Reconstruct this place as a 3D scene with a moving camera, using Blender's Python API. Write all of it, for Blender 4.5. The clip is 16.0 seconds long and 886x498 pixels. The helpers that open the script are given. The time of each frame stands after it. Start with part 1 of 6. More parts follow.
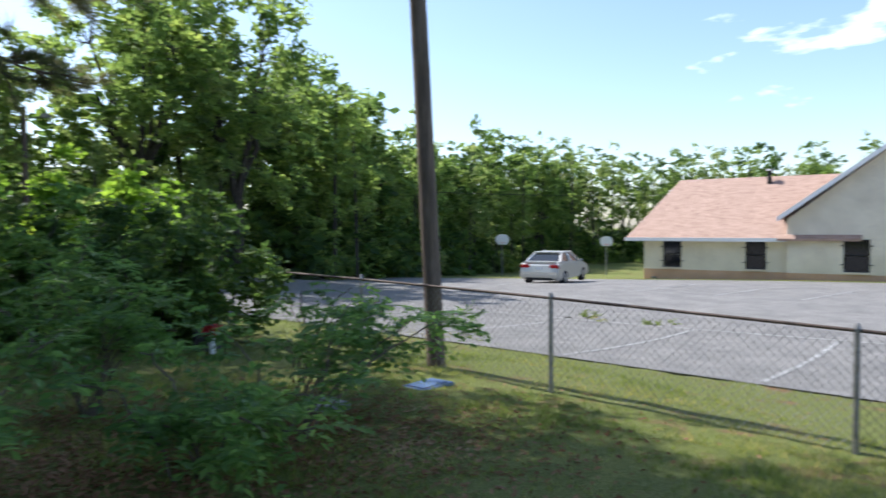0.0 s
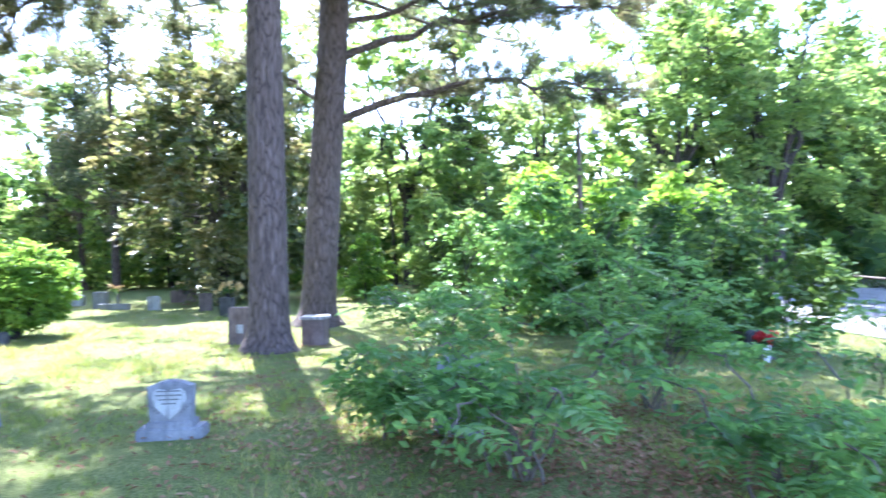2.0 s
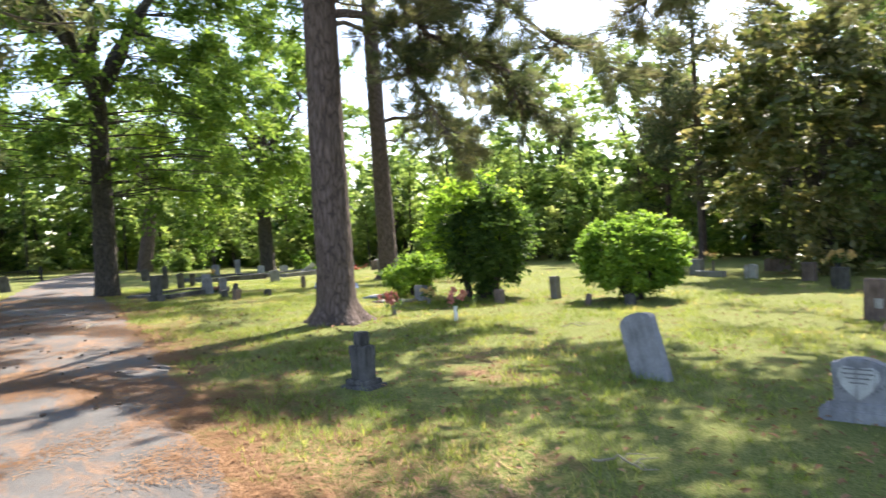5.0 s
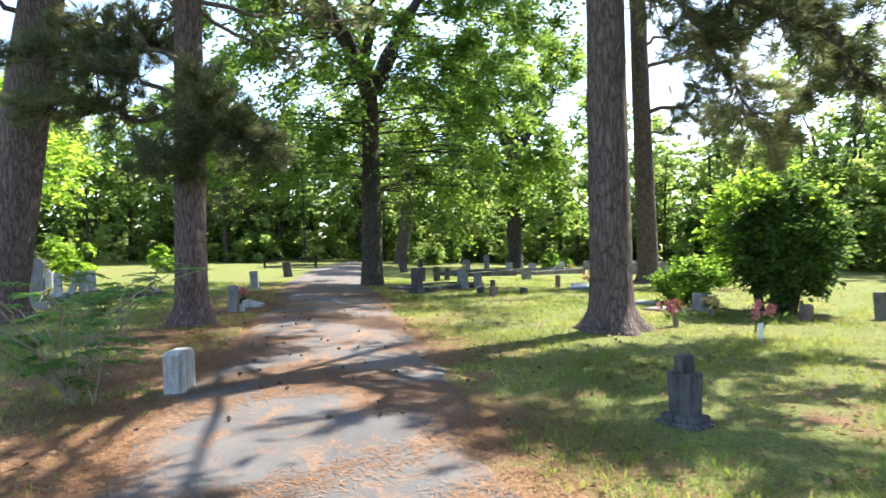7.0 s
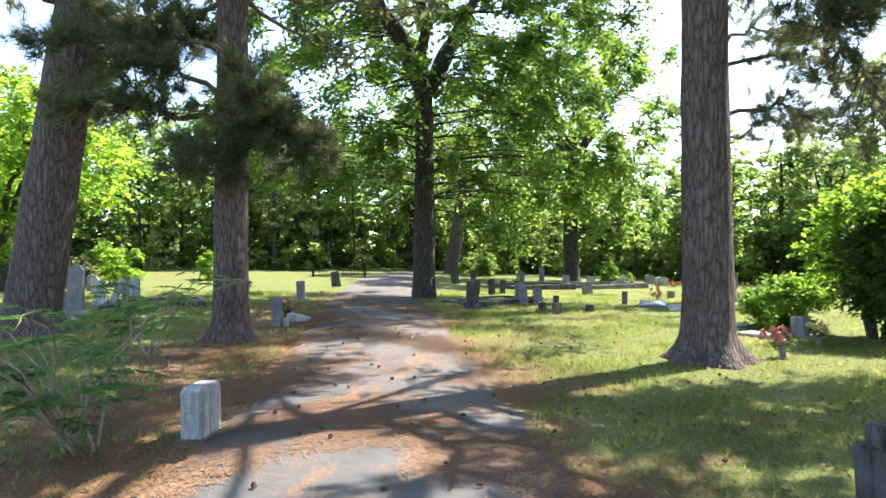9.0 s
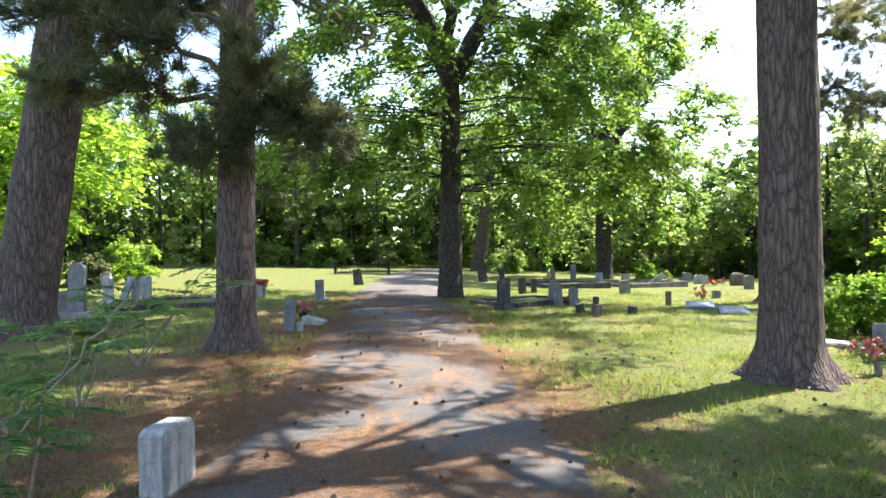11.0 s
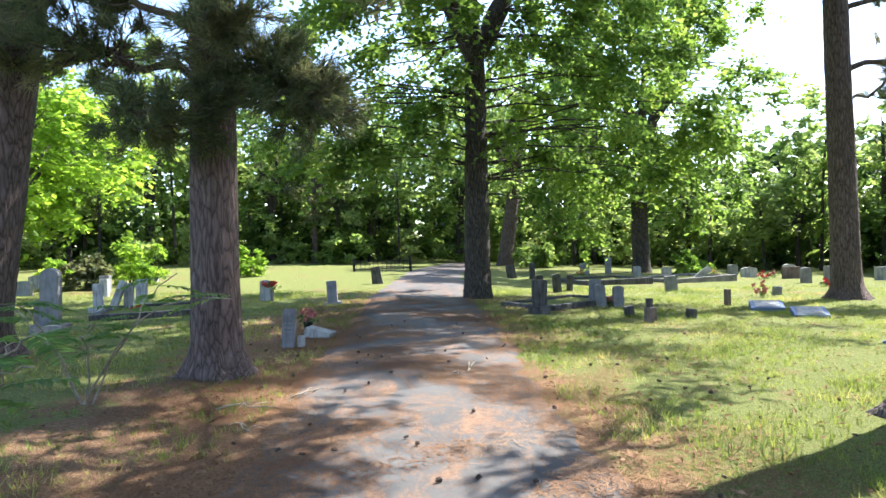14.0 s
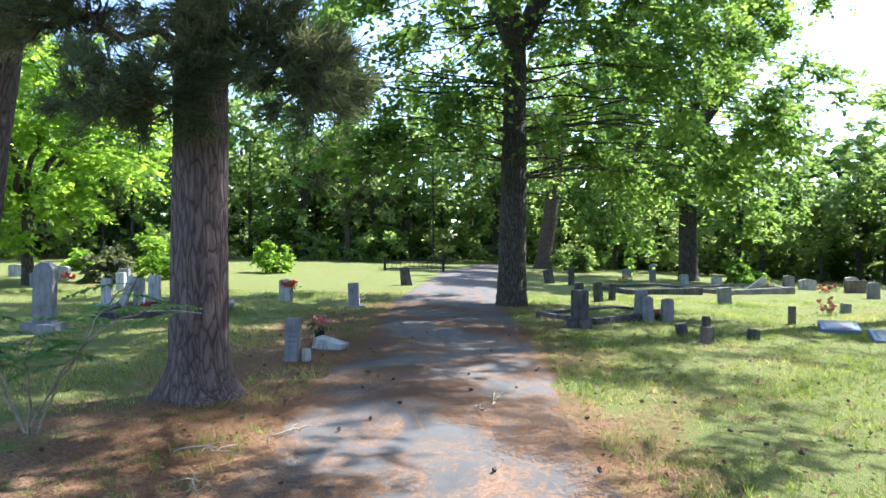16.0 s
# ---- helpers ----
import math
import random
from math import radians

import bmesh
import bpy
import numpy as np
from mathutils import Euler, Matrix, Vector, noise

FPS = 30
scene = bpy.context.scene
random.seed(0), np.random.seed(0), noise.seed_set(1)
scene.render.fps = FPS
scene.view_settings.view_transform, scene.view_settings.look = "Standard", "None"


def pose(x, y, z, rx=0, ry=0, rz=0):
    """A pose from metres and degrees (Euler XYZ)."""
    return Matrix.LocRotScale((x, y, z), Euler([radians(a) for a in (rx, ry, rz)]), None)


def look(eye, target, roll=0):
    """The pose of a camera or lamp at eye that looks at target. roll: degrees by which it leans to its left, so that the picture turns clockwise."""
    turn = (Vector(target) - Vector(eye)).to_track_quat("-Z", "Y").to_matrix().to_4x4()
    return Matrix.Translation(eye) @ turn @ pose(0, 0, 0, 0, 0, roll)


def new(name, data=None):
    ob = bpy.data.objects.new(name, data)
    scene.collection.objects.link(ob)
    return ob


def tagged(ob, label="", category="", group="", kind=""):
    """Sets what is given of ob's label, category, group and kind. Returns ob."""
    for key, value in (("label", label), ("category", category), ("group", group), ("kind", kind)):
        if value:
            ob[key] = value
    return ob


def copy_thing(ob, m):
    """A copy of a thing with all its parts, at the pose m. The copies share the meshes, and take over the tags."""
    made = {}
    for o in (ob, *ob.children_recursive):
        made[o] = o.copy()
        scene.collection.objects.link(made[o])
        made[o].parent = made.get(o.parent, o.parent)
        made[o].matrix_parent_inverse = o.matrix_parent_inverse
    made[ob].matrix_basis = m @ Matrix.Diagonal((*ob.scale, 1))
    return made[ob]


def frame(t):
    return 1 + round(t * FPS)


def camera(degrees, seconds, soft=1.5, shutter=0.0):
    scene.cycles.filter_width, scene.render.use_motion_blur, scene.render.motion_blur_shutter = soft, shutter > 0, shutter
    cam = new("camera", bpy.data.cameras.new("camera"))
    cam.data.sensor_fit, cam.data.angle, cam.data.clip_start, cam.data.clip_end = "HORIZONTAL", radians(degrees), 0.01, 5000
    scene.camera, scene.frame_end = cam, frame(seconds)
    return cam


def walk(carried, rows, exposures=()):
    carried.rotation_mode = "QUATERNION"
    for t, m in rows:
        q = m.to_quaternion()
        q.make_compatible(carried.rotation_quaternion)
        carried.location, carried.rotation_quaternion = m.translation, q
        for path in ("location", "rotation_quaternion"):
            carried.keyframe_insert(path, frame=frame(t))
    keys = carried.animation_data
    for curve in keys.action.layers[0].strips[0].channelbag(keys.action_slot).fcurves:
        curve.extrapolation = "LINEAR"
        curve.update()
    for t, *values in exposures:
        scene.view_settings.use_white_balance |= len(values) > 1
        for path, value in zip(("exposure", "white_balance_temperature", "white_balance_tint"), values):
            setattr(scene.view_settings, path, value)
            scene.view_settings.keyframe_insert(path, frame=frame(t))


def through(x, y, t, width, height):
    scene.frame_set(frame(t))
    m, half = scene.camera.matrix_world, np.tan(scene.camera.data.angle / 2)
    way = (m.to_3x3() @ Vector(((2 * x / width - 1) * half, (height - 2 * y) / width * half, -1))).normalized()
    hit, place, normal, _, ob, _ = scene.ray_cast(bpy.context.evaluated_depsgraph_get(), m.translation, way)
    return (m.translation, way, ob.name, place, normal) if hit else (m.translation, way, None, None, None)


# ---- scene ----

# ------------------------------------------------------------------ camera
cam = camera(66.2, 16.0, soft=1.5, shutter=0.4)
PATH = [
    (0, (-0.346, 0.768, 1.488), (0.68, 2.483, 1.417), -0.4),
    (0.5, (-0.41, 0.903, 1.456), (0.302, 2.771, 1.395), -1.0),
    (1, (-0.476, 0.991, 1.442), (-0.134, 2.961, 1.389), -1.3),
    (1.5, (-0.529, 1.058, 1.435), (-0.591, 3.057, 1.395), -1.7),
    (2, (-0.562, 1.146, 1.418), (-0.964, 3.105, 1.388), -1.7),
    (2.5, (-0.631, 1.178, 1.41), (-1.341, 3.048, 1.395), -2.2),
    (3, (-0.698, 1.153, 1.399), (-1.669, 2.902, 1.385), -2.6),
    (3.5, (-0.831, 1.089, 1.415), (-1.982, 2.724, 1.394), -2.8),
    (4, (-0.934, 0.972, 1.428), (-2.26, 2.469, 1.399), -2.6),
    (4.5, (-1.067, 0.888, 1.434), (-2.577, 2.199, 1.391), -3.5),
    (5, (-1.268, 0.908, 1.432), (-2.943, 2.0, 1.384), -3.5),
    (5.2, (-1.357, 0.927, 1.45), (-3.081, 1.94, 1.417), -2.5),
    (7.3, (-2.64, 0.809, 1.441), (-4.598, 1.216, 1.421), -1.2),
    (7.5, (-2.742, 0.83, 1.456), (-4.705, 1.213, 1.439), -0.8),
    (8, (-3.125, 0.798, 1.457), (-5.095, 1.146, 1.45), -1.7),
    (8.5, (-3.442, 0.796, 1.471), (-5.409, 1.157, 1.461), -0.9),
    (9, (-3.752, 0.847, 1.486), (-5.726, 1.171, 1.497), -0.9),
    (9.5, (-4.092, 0.821, 1.463), (-6.071, 1.11, 1.476), -0.7),
    (9.7, (-4.222, 0.829, 1.486), (-6.204, 1.101, 1.498), -1.3),
    (11.8, (-5.449, 1.017, 1.531), (-7.434, 1.257, 1.523), -0.8),
    (12, (-5.567, 0.975, 1.547), (-7.552, 1.221, 1.527), -1.0),
    (12.5, (-5.94, 1.067, 1.557), (-7.93, 1.262, 1.552), -0.7),
    (13, (-6.281, 1.087, 1.516), (-8.273, 1.266, 1.507), -1.2),
    (13.5, (-6.6, 1.083, 1.573), (-8.592, 1.262, 1.553), -2.1),
    (14, (-6.905, 1.157, 1.578), (-8.897, 1.339, 1.559), -1.8),
    (14.5, (-7.159, 1.236, 1.592), (-9.157, 1.333, 1.594), -1.3),
    (15, (-7.526, 1.238, 1.611), (-9.521, 1.373, 1.606), -0.1),
    (15.5, (-7.829, 1.296, 1.619), (-9.826, 1.399, 1.602), -2.2),
    (16, (-8.144, 1.4, 1.65), (-10.143, 1.471, 1.628), -0.2),
]
walk(cam, [(t, look(eye, target, roll)) for t, eye, target, roll in PATH],
     exposures=[(0.0, 0.7, 6000, 12), (0.5, 1.3, 5900, 15), (1.0, 1.88, 5600, 15), (1.5, 2.6, 5400, 19), (2.0, 2.98, 5200, 22), (2.5, 3.1, 5200, 24),
                (3.0, 2.9, 5600, 22), (3.5, 2.65, 6200, 21), (4.0, 2.45, 6500, 20), (4.5, 2.08, 6800, 17), (5.0, 1.8, 6750, 15), (7.5, 1.9, 6300, 12),
                (12.0, 1.9, 6350, 13), (14.5, 1.84, 5950, 13), (16.0, 1.82, 5650, 12)])

# ------------------------------------------------------------------ sky and sun
SUN_AZ, SUN_EL = radians(-28.0), radians(52.0)      # from +y towards +x, above the horizon
world = bpy.data.worlds.new("sky")
scene.world = world
world.use_nodes = True
wn, wl = world.node_tree.nodes, world.node_tree.links
wn.clear()
sky = wn.new("ShaderNodeTexSky")
sky.sky_type = "NISHITA"
sky.sun_disc = False
sky.sun_elevation, sky.sun_rotation = SUN_EL, SUN_AZ
sky.air_density, sky.dust_density, sky.ozone_density = 1.0, 1.0, 1.0
coord = wn.new("ShaderNodeTexCoord")
stretch = wn.new("ShaderNodeMapping")
stretch.inputs["Scale"].default_value = (1.6, 1.6, 5.5)
wl.new(coord.outputs["Generated"], stretch.inputs["Vector"])
puff = wn.new("ShaderNodeTexNoise")
puff.inputs["Scale"].default_value, puff.inputs["Detail"].default_value = 2.6, 7.0
wl.new(stretch.outputs["Vector"], puff.inputs["Vector"])
cover = wn.new("ShaderNodeMapRange")
cover.inputs["From Min"].default_value, cover.inputs["From Max"].default_value = 0.655, 0.75
wl.new(puff.outputs["Fac"], cover.inputs["Value"])
clouds = wn.new("ShaderNodeMix")
clouds.data_type = "RGBA"
wl.new(cover.outputs["Result"], clouds.inputs["Factor"])
wl.new(sky.outputs["Color"], clouds.inputs["A"])
clouds.inputs["B"].default_value = (9.0, 9.2, 9.6, 1)
bg = wn.new("ShaderNodeBackground")
bg.inputs["Strength"].default_value = 0.15
wl.new(clouds.outputs["Result"], bg.inputs["Color"])
wout = wn.new("ShaderNodeOutputWorld")
wl.new(bg.outputs["Background"], wout.inputs["Surface"])

lamp = bpy.data.lights.new("sun", "SUN")
lamp.energy, lamp.angle, lamp.color = 5.0, radians(0.53), (1.0, 0.94, 0.84)
sun = new("sun", lamp)
sun_way = Vector((math.sin(SUN_AZ) * math.cos(SUN_EL), math.cos(SUN_AZ) * math.cos(SUN_EL), math.sin(SUN_EL)))
sun.matrix_world = look(sun_way * 60, (0, 0, 0))


# ------------------------------------------------------------------ materials
def shader(name):
    m = bpy.data.materials.new(name)
    m.use_nodes = True
    n, l = m.node_tree.nodes, m.node_tree.links
    return m, n, l, n["Principled BSDF"]


def ramp(n, stops):
    r = n.new("ShaderNodeValToRGB")
    e = r.color_ramp.elements
    while len(e) < len(stops):
        e.new(0.5)
    for k, (at, c) in enumerate(stops):
        e[k].position, e[k].color = at, (*c, 1)
    return r


def noise_node(n, l, scale, detail=4.0, rough=0.55, stretch=None, space="Object", distortion=0.0):
    c = n.new("ShaderNodeTexCoord")
    t = n.new("ShaderNodeTexNoise")
    t.inputs["Scale"].default_value, t.inputs["Detail"].default_value = scale, detail
    t.inputs["Roughness"].default_value, t.inputs["Distortion"].default_value = rough, distortion
    if stretch:
        m = n.new("ShaderNodeMapping")
        m.inputs["Scale"].default_value = stretch
        l.new(c.outputs[space], m.inputs["Vector"])
        l.new(m.outputs["Vector"], t.inputs["Vector"])
    else:
        l.new(c.outputs[space], t.inputs["Vector"])
    return t


def mix_col(n, l, fac, a, b, kind="MIX"):
    x = n.new("ShaderNodeMix")
    x.data_type, x.blend_type = "RGBA", kind
    for socket, v in (("Factor", fac), ("A", a), ("B", b)):
        if hasattr(v, "node"):
            l.new(v, x.inputs[socket])
        else:
            x.inputs[socket].default_value = v if socket == "Factor" else (*v, 1)
    return x.outputs["Result"]


def bump(n, l, bsdf, height, strength, distance):
    b = n.new("ShaderNodeBump")
    b.inputs["Strength"].default_value, b.inputs["Distance"].default_value = strength, distance
    l.new(height, b.inputs["Height"])
    l.new(b.outputs["Normal"], bsdf.inputs["Normal"])


def mottled(name, dark, mid, light, scale=3.0, fine=40.0, rough=0.85, relief=0.4, depth=0.01, metal=0.0, stretch=None):
    """Two scales of tone, a fine grain and relief."""
    m, n, l, b = shader(name)
    big = noise_node(n, l, scale, 5.0, 0.6, stretch)
    small = noise_node(n, l, fine, 4.0, 0.65, stretch)
    r = ramp(n, [(0.30, dark), (0.5, mid), (0.72, light)])
    l.new(big.outputs["Fac"], r.inputs["Fac"])
    g = ramp(n, [(0.3, (0.62, 0.62, 0.62)), (0.7, (1.25, 1.25, 1.25))])
    l.new(small.outputs["Fac"], g.inputs["Fac"])
    l.new(mix_col(n, l, 1.0, r.outputs["Color"], g.outputs["Color"], "MULTIPLY"), b.inputs["Base Color"])
    b.inputs["Roughness"].default_value, b.inputs["Metallic"].default_value = rough, metal
    bump(n, l, b, small.outputs["Fac"], relief, depth)
    return m


def plain(name, colour, rough=0.5, metal=0.0, fine=30.0, vary=0.12):
    m, n, l, b = shader(name)
    t = noise_node(n, l, fine, 3.0)
    lo, hi = [tuple(c * k for c in colour) for k in (1 - vary, 1 + vary)]
    r = ramp(n, [(0.35, lo), (0.65, hi)])
    l.new(t.outputs["Fac"], r.inputs["Fac"])
    l.new(r.outputs["Color"], b.inputs["Base Color"])
    b.inputs["Roughness"].default_value, b.inputs["Metallic"].default_value = rough, metal
    return m


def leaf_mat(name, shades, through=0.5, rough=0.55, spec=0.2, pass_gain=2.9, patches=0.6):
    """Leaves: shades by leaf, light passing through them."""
    m, n, l, b = shader(name)
    geo = n.new("ShaderNodeNewGeometry")
    k = len(shades) - 1
    r = ramp(n, [(i / k, c) for i, c in enumerate(shades)])
    patch = noise_node(n, l, patches, 3.0)
    add = n.new("ShaderNodeMath")
    add.operation = "MULTIPLY_ADD"
    l.new(patch.outputs["Fac"], add.inputs[0])
    add.inputs[1].default_value = 2.0
    half = n.new("ShaderNodeMath")
    half.operation = "MULTIPLY_ADD"
    l.new(geo.outputs["Random Per Island"], half.inputs[0])
    half.inputs[1].default_value, half.inputs[2].default_value = 0.5, -0.75
    l.new(half.outputs[0], add.inputs[2])
    l.new(add.outputs[0], r.inputs["Fac"])
    l.new(r.outputs["Color"], b.inputs["Base Color"])
    b.inputs["Roughness"].default_value = rough
    b.inputs["Specular IOR Level"].default_value = spec
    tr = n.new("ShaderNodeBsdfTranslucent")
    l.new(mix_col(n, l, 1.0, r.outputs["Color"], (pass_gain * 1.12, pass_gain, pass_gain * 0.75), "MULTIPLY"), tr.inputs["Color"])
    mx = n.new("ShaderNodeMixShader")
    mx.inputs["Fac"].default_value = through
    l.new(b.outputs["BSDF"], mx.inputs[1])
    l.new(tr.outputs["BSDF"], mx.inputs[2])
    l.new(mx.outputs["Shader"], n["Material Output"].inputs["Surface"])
    return m


def bark_mat(name, dark, mid, light, plates=21.0):
    m, n, l, b = shader(name)
    c = n.new("ShaderNodeTexCoord")
    mp = n.new("ShaderNodeMapping")
    mp.inputs["Scale"].default_value = (1.0, 1.0, 0.19)
    l.new(c.outputs["Object"], mp.inputs["Vector"])
    warp = n.new("ShaderNodeTexNoise")
    warp.inputs["Scale"].default_value, warp.inputs["Detail"].default_value = 5.0, 4.0
    l.new(mp.outputs["Vector"], warp.inputs["Vector"])
    off = mix_col(n, l, 0.17, mp.outputs["Vector"], warp.outputs["Color"])
    v = n.new("ShaderNodeTexVoronoi")
    v.feature = "DISTANCE_TO_EDGE"
    v.inputs["Scale"].default_value = plates
    l.new(off, v.inputs["Vector"])
    fine = noise_node(n, l, 26.0, 6.0, 0.7, (1, 1, 0.3))
    r = ramp(n, [(0.0, dark), (0.10, mid), (0.42, light)])
    l.new(v.outputs["Distance"], r.inputs["Fac"])
    g = ramp(n, [(0.25, (0.55, 0.52, 0.5)), (0.75, (1.35, 1.32, 1.3))])
    l.new(fine.outputs["Fac"], g.inputs["Fac"])
    l.new(mix_col(n, l, 1.0, r.outputs["Color"], g.outputs["Color"], "MULTIPLY"), b.inputs["Base Color"])
    b.inputs["Roughness"].default_value = 0.95
    h = n.new("ShaderNodeMath")
    h.operation = "MULTIPLY_ADD"
    l.new(fine.outputs["Fac"], h.inputs[0])
    h.inputs[1].default_value = 0.25
    l.new(v.outputs["Distance"], h.inputs[2])
    bump(n, l, b, h.outputs[0], 0.9, 0.06)
    return m


def ground_mat():
    """Mown grass, worn dry patches, brown needle litter by the drive and below the pines."""
    m, n, l, b = shader("grass_ground")
    blades = noise_node(n, l, 55.0, 5.0, 0.7, (1, 1, 1))
    clump = noise_node(n, l, 2.2, 5.0, 0.65)
    broad = noise_node(n, l, 0.35, 4.0, 0.6)
    green = ramp(n, [(0.28, (0.045, 0.062, 0.016)), (0.5, (0.152, 0.178, 0.048)), (0.74, (0.33, 0.315, 0.135))])
    l.new(blades.outputs["Fac"], green.inputs["Fac"])
    straw = ramp(n, [(0.30, (0.080, 0.042, 0.023)), (0.5, (0.215, 0.125, 0.068)), (0.74, (0.43, 0.295, 0.175))])
    litter = noise_node(n, l, 38.0, 6.0, 0.75, (1, 1, 1))
    l.new(litter.outputs["Fac"], straw.inputs["Fac"])
    geo = n.new("ShaderNodeNewGeometry")
    xyz = n.new("ShaderNodeSeparateXYZ")
    l.new(geo.outputs["Position"], xyz.inputs["Vector"])
    # litter lies in a broad band along the drive
    band = n.new("ShaderNodeMath")
    band.operation = "MULTIPLY_ADD"
    l.new(xyz.outputs["X"], band.inputs[0])
    band.inputs[1].default_value, band.inputs[2].default_value = 0.05, 0.1
    gap = n.new("ShaderNodeMath")
    gap.operation = "ADD"
    l.new(xyz.outputs["Y"], gap.inputs[0])
    l.new(band.outputs[0], gap.inputs[1])
    away = n.new("ShaderNodeMath")
    away.operation = "ABSOLUTE"
    l.new(gap.outputs[0], away.inputs[0])
    near = n.new("ShaderNodeMapRange")
    near.inputs["From Min"].default_value, near.inputs["From Max"].default_value = 1.3, 2.8
    near.inputs["To Min"].default_value, near.inputs["To Max"].default_value = 0.40, 0.0
    l.new(away.outputs[0], near.inputs["Value"])
    stretch_x = n.new("ShaderNodeMapRange")
    stretch_x.inputs["From Min"].default_value, stretch_x.inputs["From Max"].default_value = -27.0, -19.0
    l.new(xyz.outputs["X"], stretch_x.inputs["Value"])
    total = n.new("ShaderNodeMath")
    total.operation = "MULTIPLY_ADD"
    l.new(near.outputs["Result"], total.inputs[0])
    l.new(stretch_x.outputs["Result"], total.inputs[1])
    l.new(clump.outputs["Fac"], total.inputs[2])
    total2 = n.new("ShaderNodeMath")
    total2.operation = "MULTIPLY_ADD"
    l.new(broad.outputs["Fac"], total2.inputs[0])
    total2.inputs[1].default_value = 0.55
    l.new(total.outputs[0], total2.inputs[2])
    fac = n.new("ShaderNodeMapRange")
    fac.inputs["From Min"].default_value, fac.inputs["From Max"].default_value = 0.84, 1.0
    l.new(total2.outputs[0], fac.inputs["Value"])
    l.new(mix_col(n, l, fac.outputs["Result"], green.outputs["Color"], straw.outputs["Color"]), b.inputs["Base Color"])
    b.inputs["Roughness"].default_value = 0.95
    b.inputs["Specular IOR Level"].default_value = 0.15
    bump(n, l, b, blades.outputs["Fac"], 0.8, 0.05)
    return m


def asphalt_mat(name, litter_amount, lo=0.045, hi=0.13):
    m, n, l, b = shader(name)
    grit = noise_node(n, l, 160.0, 3.0, 0.8)
    stain = noise_node(n, l, 1.3, 5.0, 0.65)
    base = ramp(n, [(0.25, (lo, lo * 0.97, lo * 0.93)), (0.75, (hi, hi * 0.96, hi * 0.90))])
    l.new(stain.outputs["Fac"], base.inputs["Fac"])
    g = ramp(n, [(0.3, (0.6, 0.6, 0.6)), (0.7, (1.35, 1.35, 1.35))])
    l.new(grit.outputs["Fac"], g.inputs["Fac"])
    col = mix_col(n, l, 1.0, base.outputs["Color"], g.outputs["Color"], "MULTIPLY")
    needle = noise_node(n, l, 30.0, 6.0, 0.8)
    straw = ramp(n, [(0.3, (0.070, 0.038, 0.023)), (0.5, (0.175, 0.102, 0.060)), (0.75, (0.34, 0.225, 0.14))])
    l.new(needle.outputs["Fac"], straw.inputs["Fac"])
    drift = noise_node(n, l, 1.3, 10.0, 0.8, (1.0, 1.8, 1.0), distortion=0.9)
    f = n.new("ShaderNodeMapRange")
    f.inputs["From Min"].default_value = 0.62 - litter_amount * 0.3
    f.inputs["From Max"].default_value = 0.74 - litter_amount * 0.3
    l.new(drift.outputs["Fac"], f.inputs["Value"])
    l.new(mix_col(n, l, f.outputs["Result"], col, straw.outputs["Color"]), b.inputs["Base Color"])
    b.inputs["Roughness"].default_value = 0.88
    bump(n, l, b, grit.outputs["Fac"], 0.6, 0.01)
    return m


def stone_mat(name, dark, mid, light, lichen=0.35):
    """Weathered gravestone with dark rain streaks and grain."""
    m, n, l, b = shader(name)
    big = noise_node(n, l, 3.5, 6.0, 0.65)
    fine = noise_node(n, l, 60.0, 4.0, 0.7)
    streak = noise_node(n, l, 6.0, 5.0, 0.6, (3.0, 3.0, 0.5))
    r = ramp(n, [(0.28, dark), (0.5, mid), (0.75, light)])
    l.new(big.outputs["Fac"], r.inputs["Fac"])
    s = ramp(n, [(0.40, (1 - lichen,) * 3), (0.56, (1.0, 1.0, 1.0))])
    l.new(streak.outputs["Fac"], s.inputs["Fac"])
    g = ramp(n, [(0.3, (0.8, 0.8, 0.8)), (0.7, (1.15, 1.15, 1.15))])
    l.new(fine.outputs["Fac"], g.inputs["Fac"])
    c = mix_col(n, l, 1.0, r.outputs["Color"], s.outputs["Color"], "MULTIPLY")
    l.new(mix_col(n, l, 1.0, c, g.outputs["Color"], "MULTIPLY"), b.inputs["Base Color"])
    b.inputs["Roughness"].default_value = 0.85
    bump(n, l, b, fine.outputs["Fac"], 0.5, 0.006)
    return m


def brick_mat(name, a, c, mortar, size=5.0):
    m, n, l, b = shader(name)
    co = n.new("ShaderNodeTexCoord")
    mp = n.new("ShaderNodeMapping")
    mp.inputs["Rotation"].default_value = (radians(90), 0, 0)
    l.new(co.outputs["Object"], mp.inputs["Vector"])
    t = n.new("ShaderNodeTexBrick")
    t.inputs["Color1"].default_value, t.inputs["Color2"].default_value = (*a, 1), (*c, 1)
    t.inputs["Mortar"].default_value = (*mortar, 1)
    t.inputs["Scale"].default_value = size
    t.inputs["Mortar Size"].default_value = 0.025
    l.new(mp.outputs["Vector"], t.inputs["Vector"])
    stain = noise_node(n, l, 0.8, 4.0)
    s = ramp(n, [(0.3, (0.86, 0.85, 0.83)), (0.7, (1.05, 1.05, 1.05))])
    l.new(stain.outputs["Fac"], s.inputs["Fac"])
    l.new(mix_col(n, l, 1.0, t.outputs["Color"], s.outputs["Color"], "MULTIPLY"), b.inputs["Base Color"])
    b.inputs["Roughness"].default_value = 0.9
    bump(n, l, b, t.outputs["Fac"], -0.4, 0.01)
    return m


